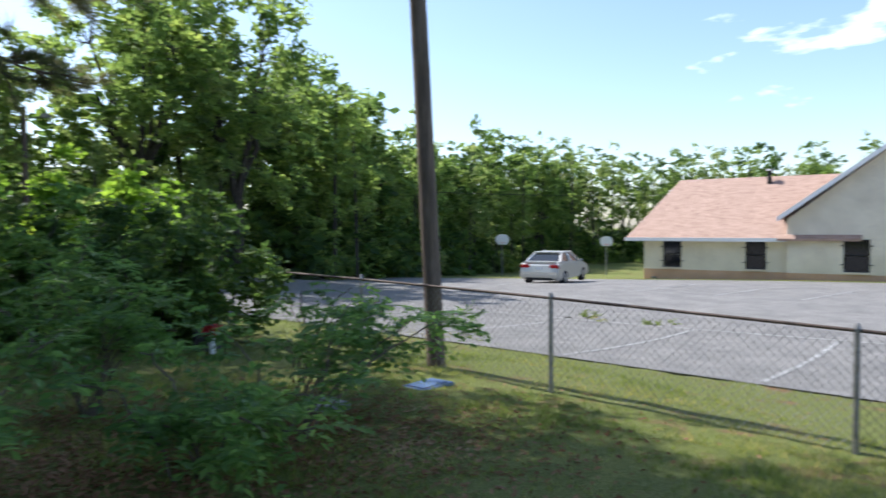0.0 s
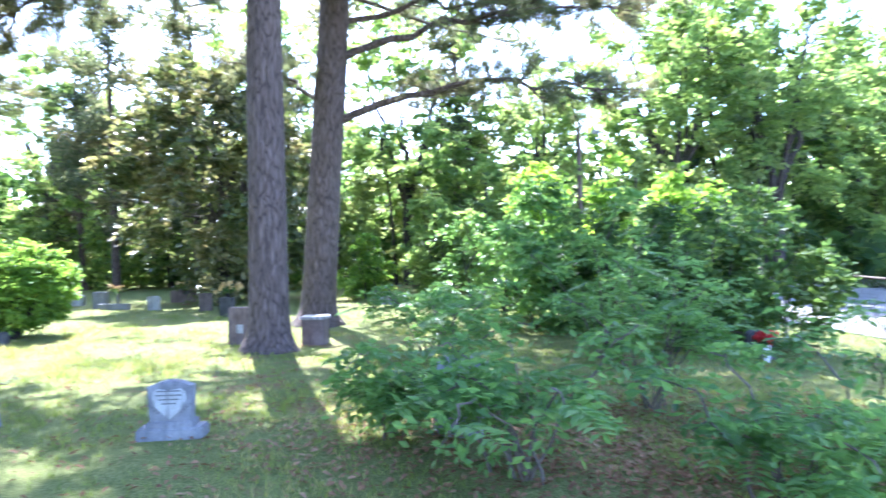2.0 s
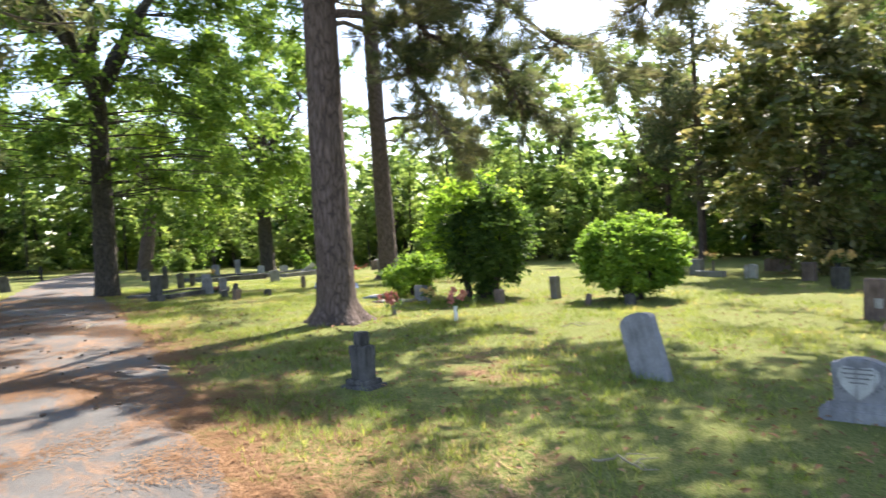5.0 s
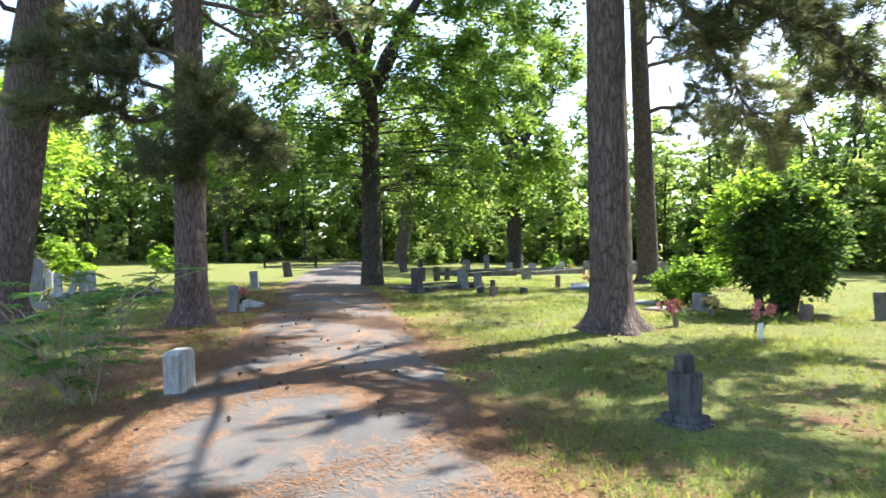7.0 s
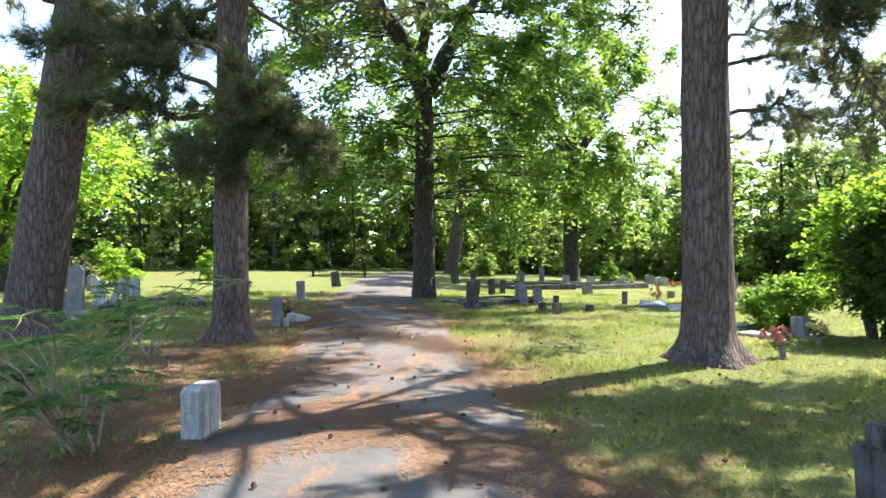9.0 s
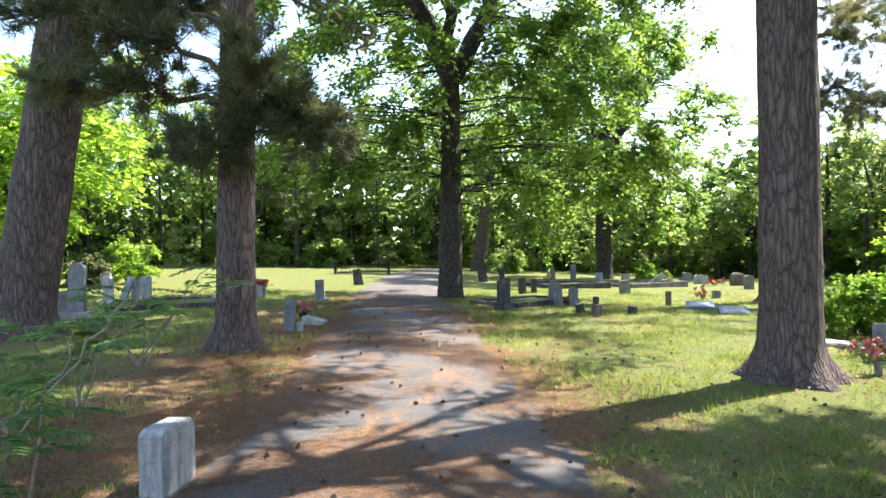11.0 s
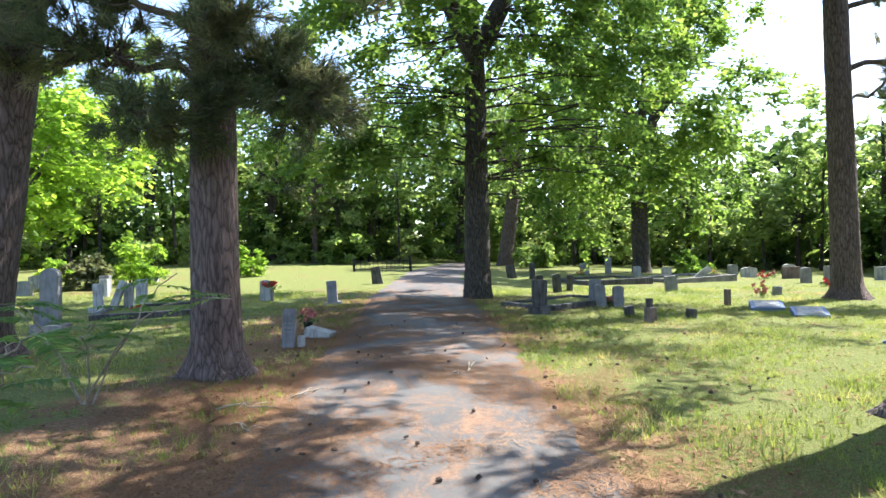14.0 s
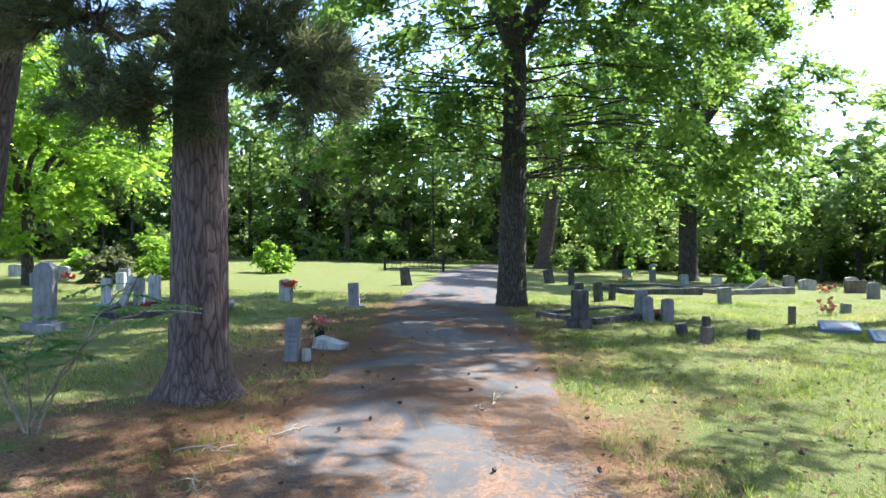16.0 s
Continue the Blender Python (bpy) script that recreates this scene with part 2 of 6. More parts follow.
GRASS = ground_mat()
DRIVE = asphalt_mat("drive_asphalt", 0.45, 0.060, 0.125)
LOT = asphalt_mat("lot_asphalt", -0.2, 0.125, 0.235)
PAINT = mottled("worn_white_paint", (0.14, 0.14, 0.135), (0.30, 0.30, 0.29), (0.48, 0.48, 0.46), 5.0, 60.0)
PINE_BARK = bark_mat("pine_bark", (0.042, 0.029, 0.025), (0.112, 0.082, 0.072), (0.165, 0.126, 0.113))
OAK_BARK = bark_mat("oak_bark", (0.018, 0.016, 0.014), (0.060, 0.052, 0.044), (0.12, 0.105, 0.09), 26.0)
TWIG = mottled("twig_bark", (0.06, 0.045, 0.032), (0.12, 0.095, 0.07), (0.2, 0.165, 0.125), 8.0, 50.0)
STEM = mottled("pale_stem", (0.16, 0.13, 0.09), (0.27, 0.23, 0.16), (0.38, 0.33, 0.25), 8.0, 50.0)
POLE_WOOD = mottled("weathered_pole_wood", (0.06, 0.045, 0.035), (0.13, 0.095, 0.075), (0.21, 0.16, 0.13), 2.5, 30.0, stretch=(6, 6, 0.4))
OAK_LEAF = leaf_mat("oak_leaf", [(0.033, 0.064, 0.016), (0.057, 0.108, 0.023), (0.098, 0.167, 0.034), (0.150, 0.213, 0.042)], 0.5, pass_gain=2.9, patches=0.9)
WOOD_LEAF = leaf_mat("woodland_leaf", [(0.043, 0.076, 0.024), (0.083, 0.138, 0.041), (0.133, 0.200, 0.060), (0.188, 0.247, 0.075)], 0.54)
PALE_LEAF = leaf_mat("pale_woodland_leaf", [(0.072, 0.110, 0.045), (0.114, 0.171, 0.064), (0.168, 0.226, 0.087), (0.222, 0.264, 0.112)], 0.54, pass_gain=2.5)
DARK_LEAF = leaf_mat("dark_shrub_and_wood_shade_leaf", [(0.018, 0.040, 0.012), (0.034, 0.070, 0.019), (0.055, 0.103, 0.026), (0.085, 0.133, 0.032)], 0.42)
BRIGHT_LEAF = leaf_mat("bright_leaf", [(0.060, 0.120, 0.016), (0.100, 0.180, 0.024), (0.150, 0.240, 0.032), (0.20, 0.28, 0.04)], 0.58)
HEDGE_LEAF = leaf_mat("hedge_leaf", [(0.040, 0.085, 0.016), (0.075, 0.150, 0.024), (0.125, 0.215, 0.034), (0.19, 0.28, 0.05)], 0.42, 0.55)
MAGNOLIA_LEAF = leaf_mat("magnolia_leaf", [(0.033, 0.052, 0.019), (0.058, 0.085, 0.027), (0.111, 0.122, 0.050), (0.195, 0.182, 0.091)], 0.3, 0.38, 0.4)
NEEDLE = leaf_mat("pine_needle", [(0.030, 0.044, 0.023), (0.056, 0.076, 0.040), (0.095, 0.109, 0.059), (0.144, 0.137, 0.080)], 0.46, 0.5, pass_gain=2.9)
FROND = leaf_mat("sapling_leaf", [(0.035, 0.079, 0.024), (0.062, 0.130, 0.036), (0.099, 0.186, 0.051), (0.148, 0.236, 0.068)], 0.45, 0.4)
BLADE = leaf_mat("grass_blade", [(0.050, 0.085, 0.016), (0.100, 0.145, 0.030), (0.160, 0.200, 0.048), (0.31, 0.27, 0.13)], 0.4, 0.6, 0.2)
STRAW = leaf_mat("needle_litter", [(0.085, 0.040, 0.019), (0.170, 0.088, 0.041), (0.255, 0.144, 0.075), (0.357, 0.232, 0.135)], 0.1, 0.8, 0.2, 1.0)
GREY_STONE = stone_mat("grey_granite", (0.132, 0.132, 0.137), (0.218, 0.218, 0.228), (0.304, 0.304, 0.308), 0.2)
PALE_STONE = stone_mat("pale_marble", (0.281, 0.281, 0.273), (0.406, 0.406, 0.390), (0.530, 0.523, 0.499), 0.4)
DARK_STONE = stone_mat("dark_weathered_stone", (0.040, 0.038, 0.038), (0.080, 0.077, 0.075), (0.152, 0.146, 0.143), 0.6)
BROWN_STONE = stone_mat("brown_stone", (0.09, 0.065, 0.055), (0.17, 0.125, 0.11), (0.26, 0.20, 0.18), 0.3)
ENGRAVE = plain("engraved_groove", (0.126, 0.126, 0.129), 0.9)
CONCRETE = mottled("old_concrete", (0.105, 0.100, 0.090), (0.180, 0.170, 0.155), (0.270, 0.255, 0.234), 4.0, 60.0)
STEEL = mottled("galvanised_steel", (0.16, 0.16, 0.16), (0.26, 0.26, 0.26), (0.36, 0.36, 0.37), 8.0, 70.0, 0.5, 0.15, 0.002, 0.6)
RUST = mottled("rusty_rail", (0.04, 0.028, 0.022), (0.09, 0.062, 0.048), (0.16, 0.115, 0.09), 6.0, 50.0, 0.75)
IRON = plain("black_iron", (0.02, 0.02, 0.022), 0.55, 0.5)
WHITE = plain("white_paint", (0.72, 0.73, 0.74), 0.45, 0, 12, 0.06)
RED = plain("red_petals", (0.50, 0.022, 0.02), 0.6, 0, 20, 0.3)
PINK = plain("faded_pink_petals", (0.44, 0.16, 0.135), 0.7, 0, 20, 0.3)
YELLOW = plain("faded_yellow_petals", (0.60, 0.42, 0.16), 0.7, 0, 20, 0.3)
BLUE = plain("blue_edge_paint", (0.080, 0.136, 0.256), 0.5)
BEIGE_BRICK = brick_mat("beige_brick", (0.82, 0.74, 0.58), (0.76, 0.68, 0.53), (0.62, 0.57, 0.48), 4.6)
RED_BRICK = brick_mat("stained_orange_brick", (0.66, 0.40, 0.24), (0.58, 0.35, 0.21), (0.52, 0.38, 0.27), 4.6)
SHINGLE = mottled("brown_shingle", (0.29, 0.190, 0.145), (0.39, 0.265, 0.205), (0.47, 0.325, 0.255), 2.0, 24.0, 0.9, 0.5, 0.02, 0, (1, 4, 1))
CAR_PAINT = plain("silver_car_paint", (0.60, 0.59, 0.55), 0.3, 0.45, 3, 0.03)
CAR_GLASS = plain("dark_car_glass", (0.02, 0.025, 0.03), 0.06, 0, 3, 0.05)
TYRE = plain("black_rubber", (0.02, 0.02, 0.02), 0.85)
RIM = plain("alloy_rim", (0.42, 0.42, 0.43), 0.35, 0.8)
TAIL = plain("red_tail_lamp", (0.40, 0.02, 0.02), 0.15)
PANE = plain("dark_window_pane", (0.012, 0.013, 0.016), 0.08, 0, 2, 0.1)
CONE = mottled("pine_cone_scales", (0.03, 0.02, 0.014), (0.075, 0.05, 0.034), (0.14, 0.10, 0.07), 30.0, 90.0)


# ------------------------------------------------------------------ helpers for shapes
def height(x, y):
    """The ground: a low rise along the drive that falls away to the car park."""
    drop = 0.06 * np.clip(0.55 * x + 0.83 * y - 30, 0, 40)
    x = np.maximum(x, -60.0)
    x = x - 0.95 * 1.4 * np.logaddexp(0, (x - 11.5) / 1.4)
    y = np.clip(y, -25, 22)
    return (-0.3678 + 0.0091 * x + 0.0231 * y - 0.2742 * np.logaddexp(0, (x + 1) / 2)
            - 0.000634 * np.maximum(y, -20) ** 2 + 0.001053 * x * y + 0.0285 * np.hypot(x + 3, y - 20)) - np.where(x > -5, drop, 0 * drop)


def gz(x, y):
    return float(height(np.float64(x), np.float64(y)))


def fast_mesh(name, verts, faces, smooth=False):
    """A mesh from arrays; every face has the same number of corners."""
    verts, faces = np.asarray(verts, np.float32), np.asarray(faces, np.int32)
    me = bpy.data.meshes.new(name)
    k = faces.shape[1]
    me.vertices.add(len(verts))
    me.vertices.foreach_set("co", verts.ravel())
    me.loops.add(faces.size)
    me.loops.foreach_set("vertex_index", faces.ravel())
    me.polygons.add(len(faces))
    me.polygons.foreach_set("loop_start", np.arange(0, faces.size, k, dtype=np.int32))
    me.polygons.foreach_set("use_smooth", np.full(len(faces), smooth))
    me.update(calc_edges=True)
    return me


def mesh_part(name, me, mat, parent=None, label="", kind=""):
    me.materials.append(mat)
    ob = new(name, me)
    if parent:
        ob.parent = parent
    return tagged(ob, label, kind=kind)


def part(name, bm, mat, parent=None, label="", smooth=False):
    """Links a bmesh as one mesh object under a thing or a part."""
    me = bpy.data.meshes.new(name)
    bmesh.ops.recalc_face_normals(bm, faces=bm.faces)
    bm.to_mesh(me)
    bm.free()
    for p in me.polygons:
        p.use_smooth = smooth
    return mesh_part(name, me, mat, parent, label)


def thing(name, x, y, z=None, turn=0.0, label="", category="", group="", kind=""):
    ob = new(name)
    ob.empty_display_size = 0.1
    ob.matrix_world = pose(x, y, gz(x, y) if z is None else z, 0, 0, turn)
    return tagged(ob, label, category, group, kind)


def box(w, d, h, at=(0, 0, 0), bevel=0.0, turn=(0, 0, 0), taper=1.0):
    """A box standing on at, w by d by h, its edges rounded."""
    bm = bmesh.new()
    bmesh.ops.create_cube(bm, size=1.0)
    for v in bm.verts:
        k = taper if v.co.z > 0 else 1.0
        v.co = Vector((v.co.x * w * k, v.co.y * d * k, (v.co.z + 0.5) * h))
    if bevel:
        bmesh.ops.bevel(bm, geom=list(bm.edges), offset=bevel, segments=2, affect="EDGES")
    bm.transform(pose(*at, *turn))
    return bm


def rod(a, b, r0, r1=None, sides=8):
    a, b = Vector(a), Vector(b)
    bm = bmesh.new()
    bmesh.ops.create_cone(bm, cap_ends=True, segments=sides, radius1=r0, radius2=r0 if r1 is None else r1, depth=(b - a).length)
    bm.transform(Matrix.Translation((a + b) / 2) @ (b - a).to_track_quat("Z", "Y").to_matrix().to_4x4())
    return bm


def joined(*parts):
    out = bmesh.new()
    for p in parts:
        me = bpy.data.meshes.new("x")
        p.to_mesh(me)
        p.free()
        out.from_mesh(me)
        bpy.data.meshes.remove(me)
    return out


def profile(points, depth, bevel=0.01):
    """An outline in x and z given thickness along y, its edges rounded."""
    bm = bmesh.new()
    f = bm.faces.new([bm.verts.new((x, -depth / 2, z)) for x, z in points])
    got = bmesh.ops.extrude_face_region(bm, geom=[f])
    bmesh.ops.translate(bm, vec=(0, depth, 0), verts=[v for v in got["geom"] if isinstance(v, bmesh.types.BMVert)])
    if bevel:
        sharp = [e for e in bm.edges if abs(e.verts[0].co.y - e.verts[1].co.y) < 1e-5]
        bmesh.ops.bevel(bm, geom=sharp, offset=bevel, segments=2, affect="EDGES")
    return bm


def tube_arrays(points, radii, sides=8, rough=0.0, seed=0, furrow=0):
    """A tapered tube along a polyline, as arrays of verts and quads."""
    rng = np.random.default_rng(seed)
    p, r = np.asarray(points, float), np.asarray(radii, float)
    d = np.gradient(p, axis=0)
    d /= np.linalg.norm(d, axis=1)[:, None] + 1e-9
    ref = np.array([0.0, 0.0, 1.0]) if abs(d[:, 2]).mean() < 0.8 else np.array([1.0, 0.0, 0.0])
    u = np.cross(d, ref)
    u /= np.linalg.norm(u, axis=1)[:, None] + 1e-9
    v = np.cross(d, u)
    a = np.linspace(0, 2 * np.pi, sides, endpoint=False)
    rad = np.repeat(r[:, None], sides, 1)
    if rough:
        ridge = rng.normal(0, 1, sides)
        for k in range(len(p)):
            ridge = 0.82 * ridge + 0.57 * rng.normal(0, 1, sides)
            rad[k] *= 1 + rough * ridge
    verts = p[:, None] + rad[..., None] * (np.cos(a)[None, :, None] * u[:, None] + np.sin(a)[None, :, None] * v[:, None])
    n = len(p)
    i, j = np.meshgrid(np.arange(n - 1), np.arange(sides), indexing="ij")
    k = (j + 1) % sides
    faces = np.stack([i * sides + j, i * sides + k, (i + 1) * sides + k, (i + 1) * sides + j], -1).reshape(-1, 4)
    return verts.reshape(-1, 3), faces


def stacked(pieces):
    verts, faces, at = [], [], 0
    for v, f in pieces:
        verts.append(v)
        faces.append(f + at)
        at += len(v)
    return np.concatenate(verts), np.concatenate(faces)


def bent(a, b, sag=0.0, wiggle=0.0, n=8, seed=0):
    """Points of a curved limb from a to b; sag lifts (or drops) its middle."""
    rng = np.random.default_rng(seed)
    t = np.linspace(0, 1, n)[:, None]
    p = np.asarray(a, float) * (1 - t) + np.asarray(b, float) * t
    p[:, 2] += sag * np.sin(np.pi * t[:, 0])
    off = rng.normal(0, wiggle, (n, 3)) * np.sin(np.pi * t)
    return p + off


def leaves(centres, length, width=0.5, up=0.4, seed=0, fold=0.12):
    """Leaf blades, four corners each, folded along the middle, turned every way."""
    rng = np.random.default_rng(seed)
    c = np.asarray(centres, float)
    n = len(c)
    nor = rng.normal(0, 1, (n, 3))
    nor /= np.linalg.norm(nor, axis=1)[:, None]
    nor[:, 2] += up
    nor /= np.linalg.norm(nor, axis=1)[:, None]
    tan = np.cross(nor, rng.normal(0, 1, (n, 3)))
    tan /= np.linalg.norm(tan, axis=1)[:, None] + 1e-9
    bi = np.cross(nor, tan)
    ln = (np.broadcast_to(length, n) * rng.uniform(0.7, 1.3, n))[:, None]
    side = c + nor * ln * fold
    verts = np.stack([c - tan * ln / 2, side + bi * ln * width / 2 + tan * ln * 0.05, c + tan * ln / 2, side - bi * ln * width / 2 + tan * ln * 0.05], 1)
    return verts.reshape(-1, 3), np.arange(4 * n).reshape(-1, 4)


def clumped(centre, radii, clumps, per, spread, seed, shell=0.55, flat=0.7):
    """Points in clumps that fill the outer part of an ellipsoid, with gaps between."""
    rng = np.random.default_rng(seed)
    d = rng.normal(0, 1, (clumps, 3))
    d /= np.linalg.norm(d, axis=1)[:, None]
    d *= (shell + (1 - shell) * rng.uniform(0, 1, clumps) ** 0.6)[:, None] * rng.uniform(0.8, 1.12, clumps)[:, None]
    c = np.asarray(centre) + d * np.asarray(radii)
    size = spread * rng.uniform(0.55, 1.35, clumps)
    p = rng.normal(0, 0.5, (clumps, per, 3)) * size[:, None, None] * np.array([1, 1, flat])
    return (c[:, None] + p).reshape(-1, 3), c


def sprays(centres, hubs, twigs, per, length, leaf, seed, droop=0.4, flat=0.55, spread=0.75, width=0.62):
    """Leafy sprays: from each centre, twigs that reach away from their hub and hang a little, leaves set along both sides of them."""
    rng = np.random.default_rng(seed)
    c, hub = np.asarray(centres, float), np.asarray(hubs, float)
    m = len(c)
    out = c - hub
    out /= np.linalg.norm(out, axis=1)[:, None] + 1e-9
    w = out[:, None] * 0.8 + rng.normal(0, spread, (m, twigs, 3))
    w[..., 2] *= flat
    w /= np.linalg.norm(w, axis=2)[..., None] + 1e-9
    ln = length * rng.uniform(0.45, 1.25, (m, twigs, 1))
    start = c[:, None] - w * ln[..., None][..., 0] * 0.35 + rng.normal(0, 0.12 * length, (m, twigs, 3))
    s = (np.arange(per) + 0.5)[None, None] / per * np.ones((m, twigs, 1)) + rng.uniform(-0.4, 0.4, (m, twigs, per)) / per
    p = start[:, :, None] + w[:, :, None] * (ln * s)[..., None]
    p[..., 2] -= droop * ln * s**2
    side = np.cross(w, (0, 0, 1.0))
    side /= np.linalg.norm(side, axis=2)[..., None] + 1e-9
    hand = np.where(np.arange(per) % 2, 1.0, -1.0)[None, None, :, None]
    tan = w[:, :, None] * 0.7 + side[:, :, None] * hand + rng.normal(0, 0.35, (m, twigs, per, 3))
    tan[..., 2] -= 0.25
    tan = tan.reshape(-1, 3)
    tan /= np.linalg.norm(tan, axis=1)[:, None]
    p = p.reshape(-1, 3)
    n = len(p)
    nor = rng.normal(0, 0.9, (n, 3)) + (0, 0, 0.55)
    bi = np.cross(nor, tan)
    bi /= np.linalg.norm(bi, axis=1)[:, None] + 1e-9
    nor = np.cross(tan, bi)
    ll = (leaf * rng.uniform(0.65, 1.35, n))[:, None]
    mid = p + tan * ll * 0.55
    fold = nor * ll * 0.08
    verts = np.stack([p, mid + bi * ll * width / 2 + fold, p + tan * ll, mid - bi * ll * width / 2 + fold], 1)
    return verts.reshape(-1, 3), np.arange(4 * n).reshape(-1, 4)


def tufts(centres, ways, length, needles, seed):
    """Needle tufts: thin three-cornered needles fanned about a way."""
    rng = np.random.default_rng(seed)
    n = len(centres)
    w = np.asarray(ways, float)[:, None] + rng.normal(0, 0.5, (n, needles, 3))
    w /= np.linalg.norm(w, axis=2)[..., None]
    s = np.cross(w, rng.normal(0, 1, (n, needles, 3)))
    s /= np.linalg.norm(s, axis=2)[..., None] + 1e-9
    ln = length * rng.uniform(0.7, 1.2, (n, needles, 1))
    base = np.asarray(centres)[:, None] + rng.normal(0, 0.03, (n, needles, 3))
    verts = np.stack([base - s * 0.007, base + s * 0.007, base + w * ln], 2)
    return verts.reshape(-1, 3), np.arange(3 * n * needles).reshape(-1, 3)


# ------------------------------------------------------------------ ground, drive and car park
def spaced(lo, a, b, hi, fine, growth=1.18):
    mid = list(np.arange(a, b + fine / 2, fine))
    step, left = fine, [mid[0]]
    while left[-1] > lo:
        step *= growth
        left.append(left[-1] - step)
    step, right = fine, [mid[-1]]
    while right[-1] < hi:
        step *= growth
        right.append(right[-1] + step)
    return np.array(left[:0:-1] + mid + right[1:])


def sheet(name, xs, ys, lift, rough, mat, parent=None, kind="structure", label="", category=""):
    gx, gy = np.meshgrid(xs, ys, indexing="ij")
    rng = np.random.default_rng(5)
    z = height(gx, gy) + lift + rough * rng.normal(0, 1, gx.shape)
    v = np.stack([gx, gy, z], -1).reshape(-1, 3)
    i, j = np.meshgrid(np.arange(len(xs) - 1), np.arange(len(ys) - 1), indexing="ij")
    n = len(ys)
    f = np.stack([i * n + j, (i + 1) * n + j, (i + 1) * n + j + 1, i * n + j + 1], -1).reshape(-1, 4)
    ob = mesh_part(name, fast_mesh(name, v, f, True), mat, parent, label, kind)
    return tagged(ob, category=category)


sheet("ground", spaced(-900, -30, 12, 900, 0.35), spaced(-900, -10, 16, 900, 0.35), 0.0, 0.008, GRASS,
      label="patchy mown grass with dry straw and pine needle litter", category="ground")


def drive_mid(x):
    return 0.95 + np.interp(-x, (-6, 5, 8, 11, 15, 18.5, 24.3, 35, 38, 46), (-0.7, -0.25, 0.08, 0.42, 0.62, 0.92, 1.15, 2.35, 2.9, 5.2))


def ribbon(name, xs, half, mat, label, lift=0.025):
    ts = np.linspace(-1, 1, 13)
    rng = np.random.default_rng(9)
    edge = half + 0.13 * np.convolve(rng.normal(0, 1, len(xs)), np.ones(3) / 3, "same")
    x = np.repeat(xs[:, None], len(ts), 1)
    y = drive_mid(xs)[:, None] + ts[None] * edge[:, None]
    z = height(x, y) + lift * (1 - ts[None] ** 8) + 0.012 * (1 - ts[None] ** 2)
    v = np.stack([x, y, z], -1).reshape(-1, 3)
    i, j = np.meshgrid(np.arange(len(xs) - 1), np.arange(len(ts) - 1), indexing="ij")
    n = len(ts)
    f = np.stack([i * n + j, (i + 1) * n + j, (i + 1) * n + j + 1, i * n + j + 1], -1).reshape(-1, 4)
    return tagged(mesh_part(name, fast_mesh(name, v, f, True), mat, None, label, "structure"), category="road")


ribbon("road", np.arange(3.0, -46.0, -0.3), 1.22, DRIVE, "narrow grey asphalt drive strewn with brown pine needles")

# car park: its own axes run along the building's long wall
LOT_AT, LOT_TURN = Vector((23.6, 22.8)), -60.0
LOT_U = Vector((math.cos(radians(LOT_TURN)), math.sin(radians(LOT_TURN))))
LOT_V = Vector((-LOT_U.y, LOT_U.x))


def lot_xy(u, v):
    p = LOT_AT + LOT_U * u + LOT_V * v
    return p.x, p.y


def lot_sheet(name, u0, u1, v0, v1, lift, mat, step=0.7, parent=None, label="", category="", kind="structure", skew=0.0):
    nu, nv = max(2, int((u1 - u0) / step) + 1), max(2, int((v1 - v0) / step) + 1)
    u, v = np.meshgrid(np.linspace(u0, u1, nu), np.linspace(v0, v1, nv), indexing="ij")
    u = u + skew * (v - v0)
    x = LOT_AT.x + LOT_U.x * u + LOT_V.x * v
    y = LOT_AT.y + LOT_U.y * u + LOT_V.y * v
    vv = np.stack([x, y, height(x, y) + lift], -1).reshape(-1, 3)
    i, j = np.meshgrid(np.arange(nu - 1), np.arange(nv - 1), indexing="ij")
    f = np.stack([i * nv + j, (i + 1) * nv + j, (i + 1) * nv + j + 1, i * nv + j + 1], -1).reshape(-1, 4)
    return tagged(mesh_part(name, fast_mesh(name, vv, f, True), mat, parent, label, kind), category=category)


lot_sheet("parking_lot", -34, 34, -20.8, 7.6, 0.022, LOT, label="wide faded grey asphalt car park", category="parking lot")
for u0 in (-5.1, -2.2, 0.7, 3.6, 6.5, 9.4, 12.3):
    lot_sheet("parking_stripe", u0, u0 + 0.095, -5.5, -1.3, 0.032, PAINT, 0.6, None, "worn white painted parking stripe", "road marking", skew=0.4)
for u0 in (-3.2, 0.0, 3.2, 6.3, 9.4, 12.5):
    lot_sheet("parking_stripe", u0, u0 + 0.095, -20.6, -14.3, 0.032, PAINT, 0.6, None, "worn white painted parking stripe", "road marking", skew=0.18)
lot_sheet("parking_stripe", -4, 14, -14.2, -14.1, 0.032, PAINT, 0.6, None, "worn pale painted line across the car park", "road marking")


# ------------------------------------------------------------------ trees
def trunk_line(x, y, top, lean=(0, 0), n=40, wiggle=0.03, seed=0, base=0.35):
    """Local points of a trunk from just below the ground up to top."""
    rng = np.random.default_rng(seed)
    z = np.concatenate([np.linspace(-0.25, 1.2, 14)[:-1], np.linspace(1.2, top, n)])
    w = np.cumsum(rng.normal(0, wiggle, (len(z), 2)), 0) * np.clip(z / top, 0, 1)[:, None]
    return np.stack([lean[0] * z + w[:, 0], lean[1] * z + w[:, 1], z], 1)


def trunk_radii(z, r, top, flare=0.22):
    return r * (1 - 0.72 * np.clip(z / top, 0, 1) ** 1.1) * (1 + flare * np.exp(-np.clip(z + 0.1, 0, None) / 0.28))


def at_height(line, z):
    return np.array([np.interp(z, line[:, 2], line[:, 0]), np.interp(z, line[:, 2], line[:, 1]), z])


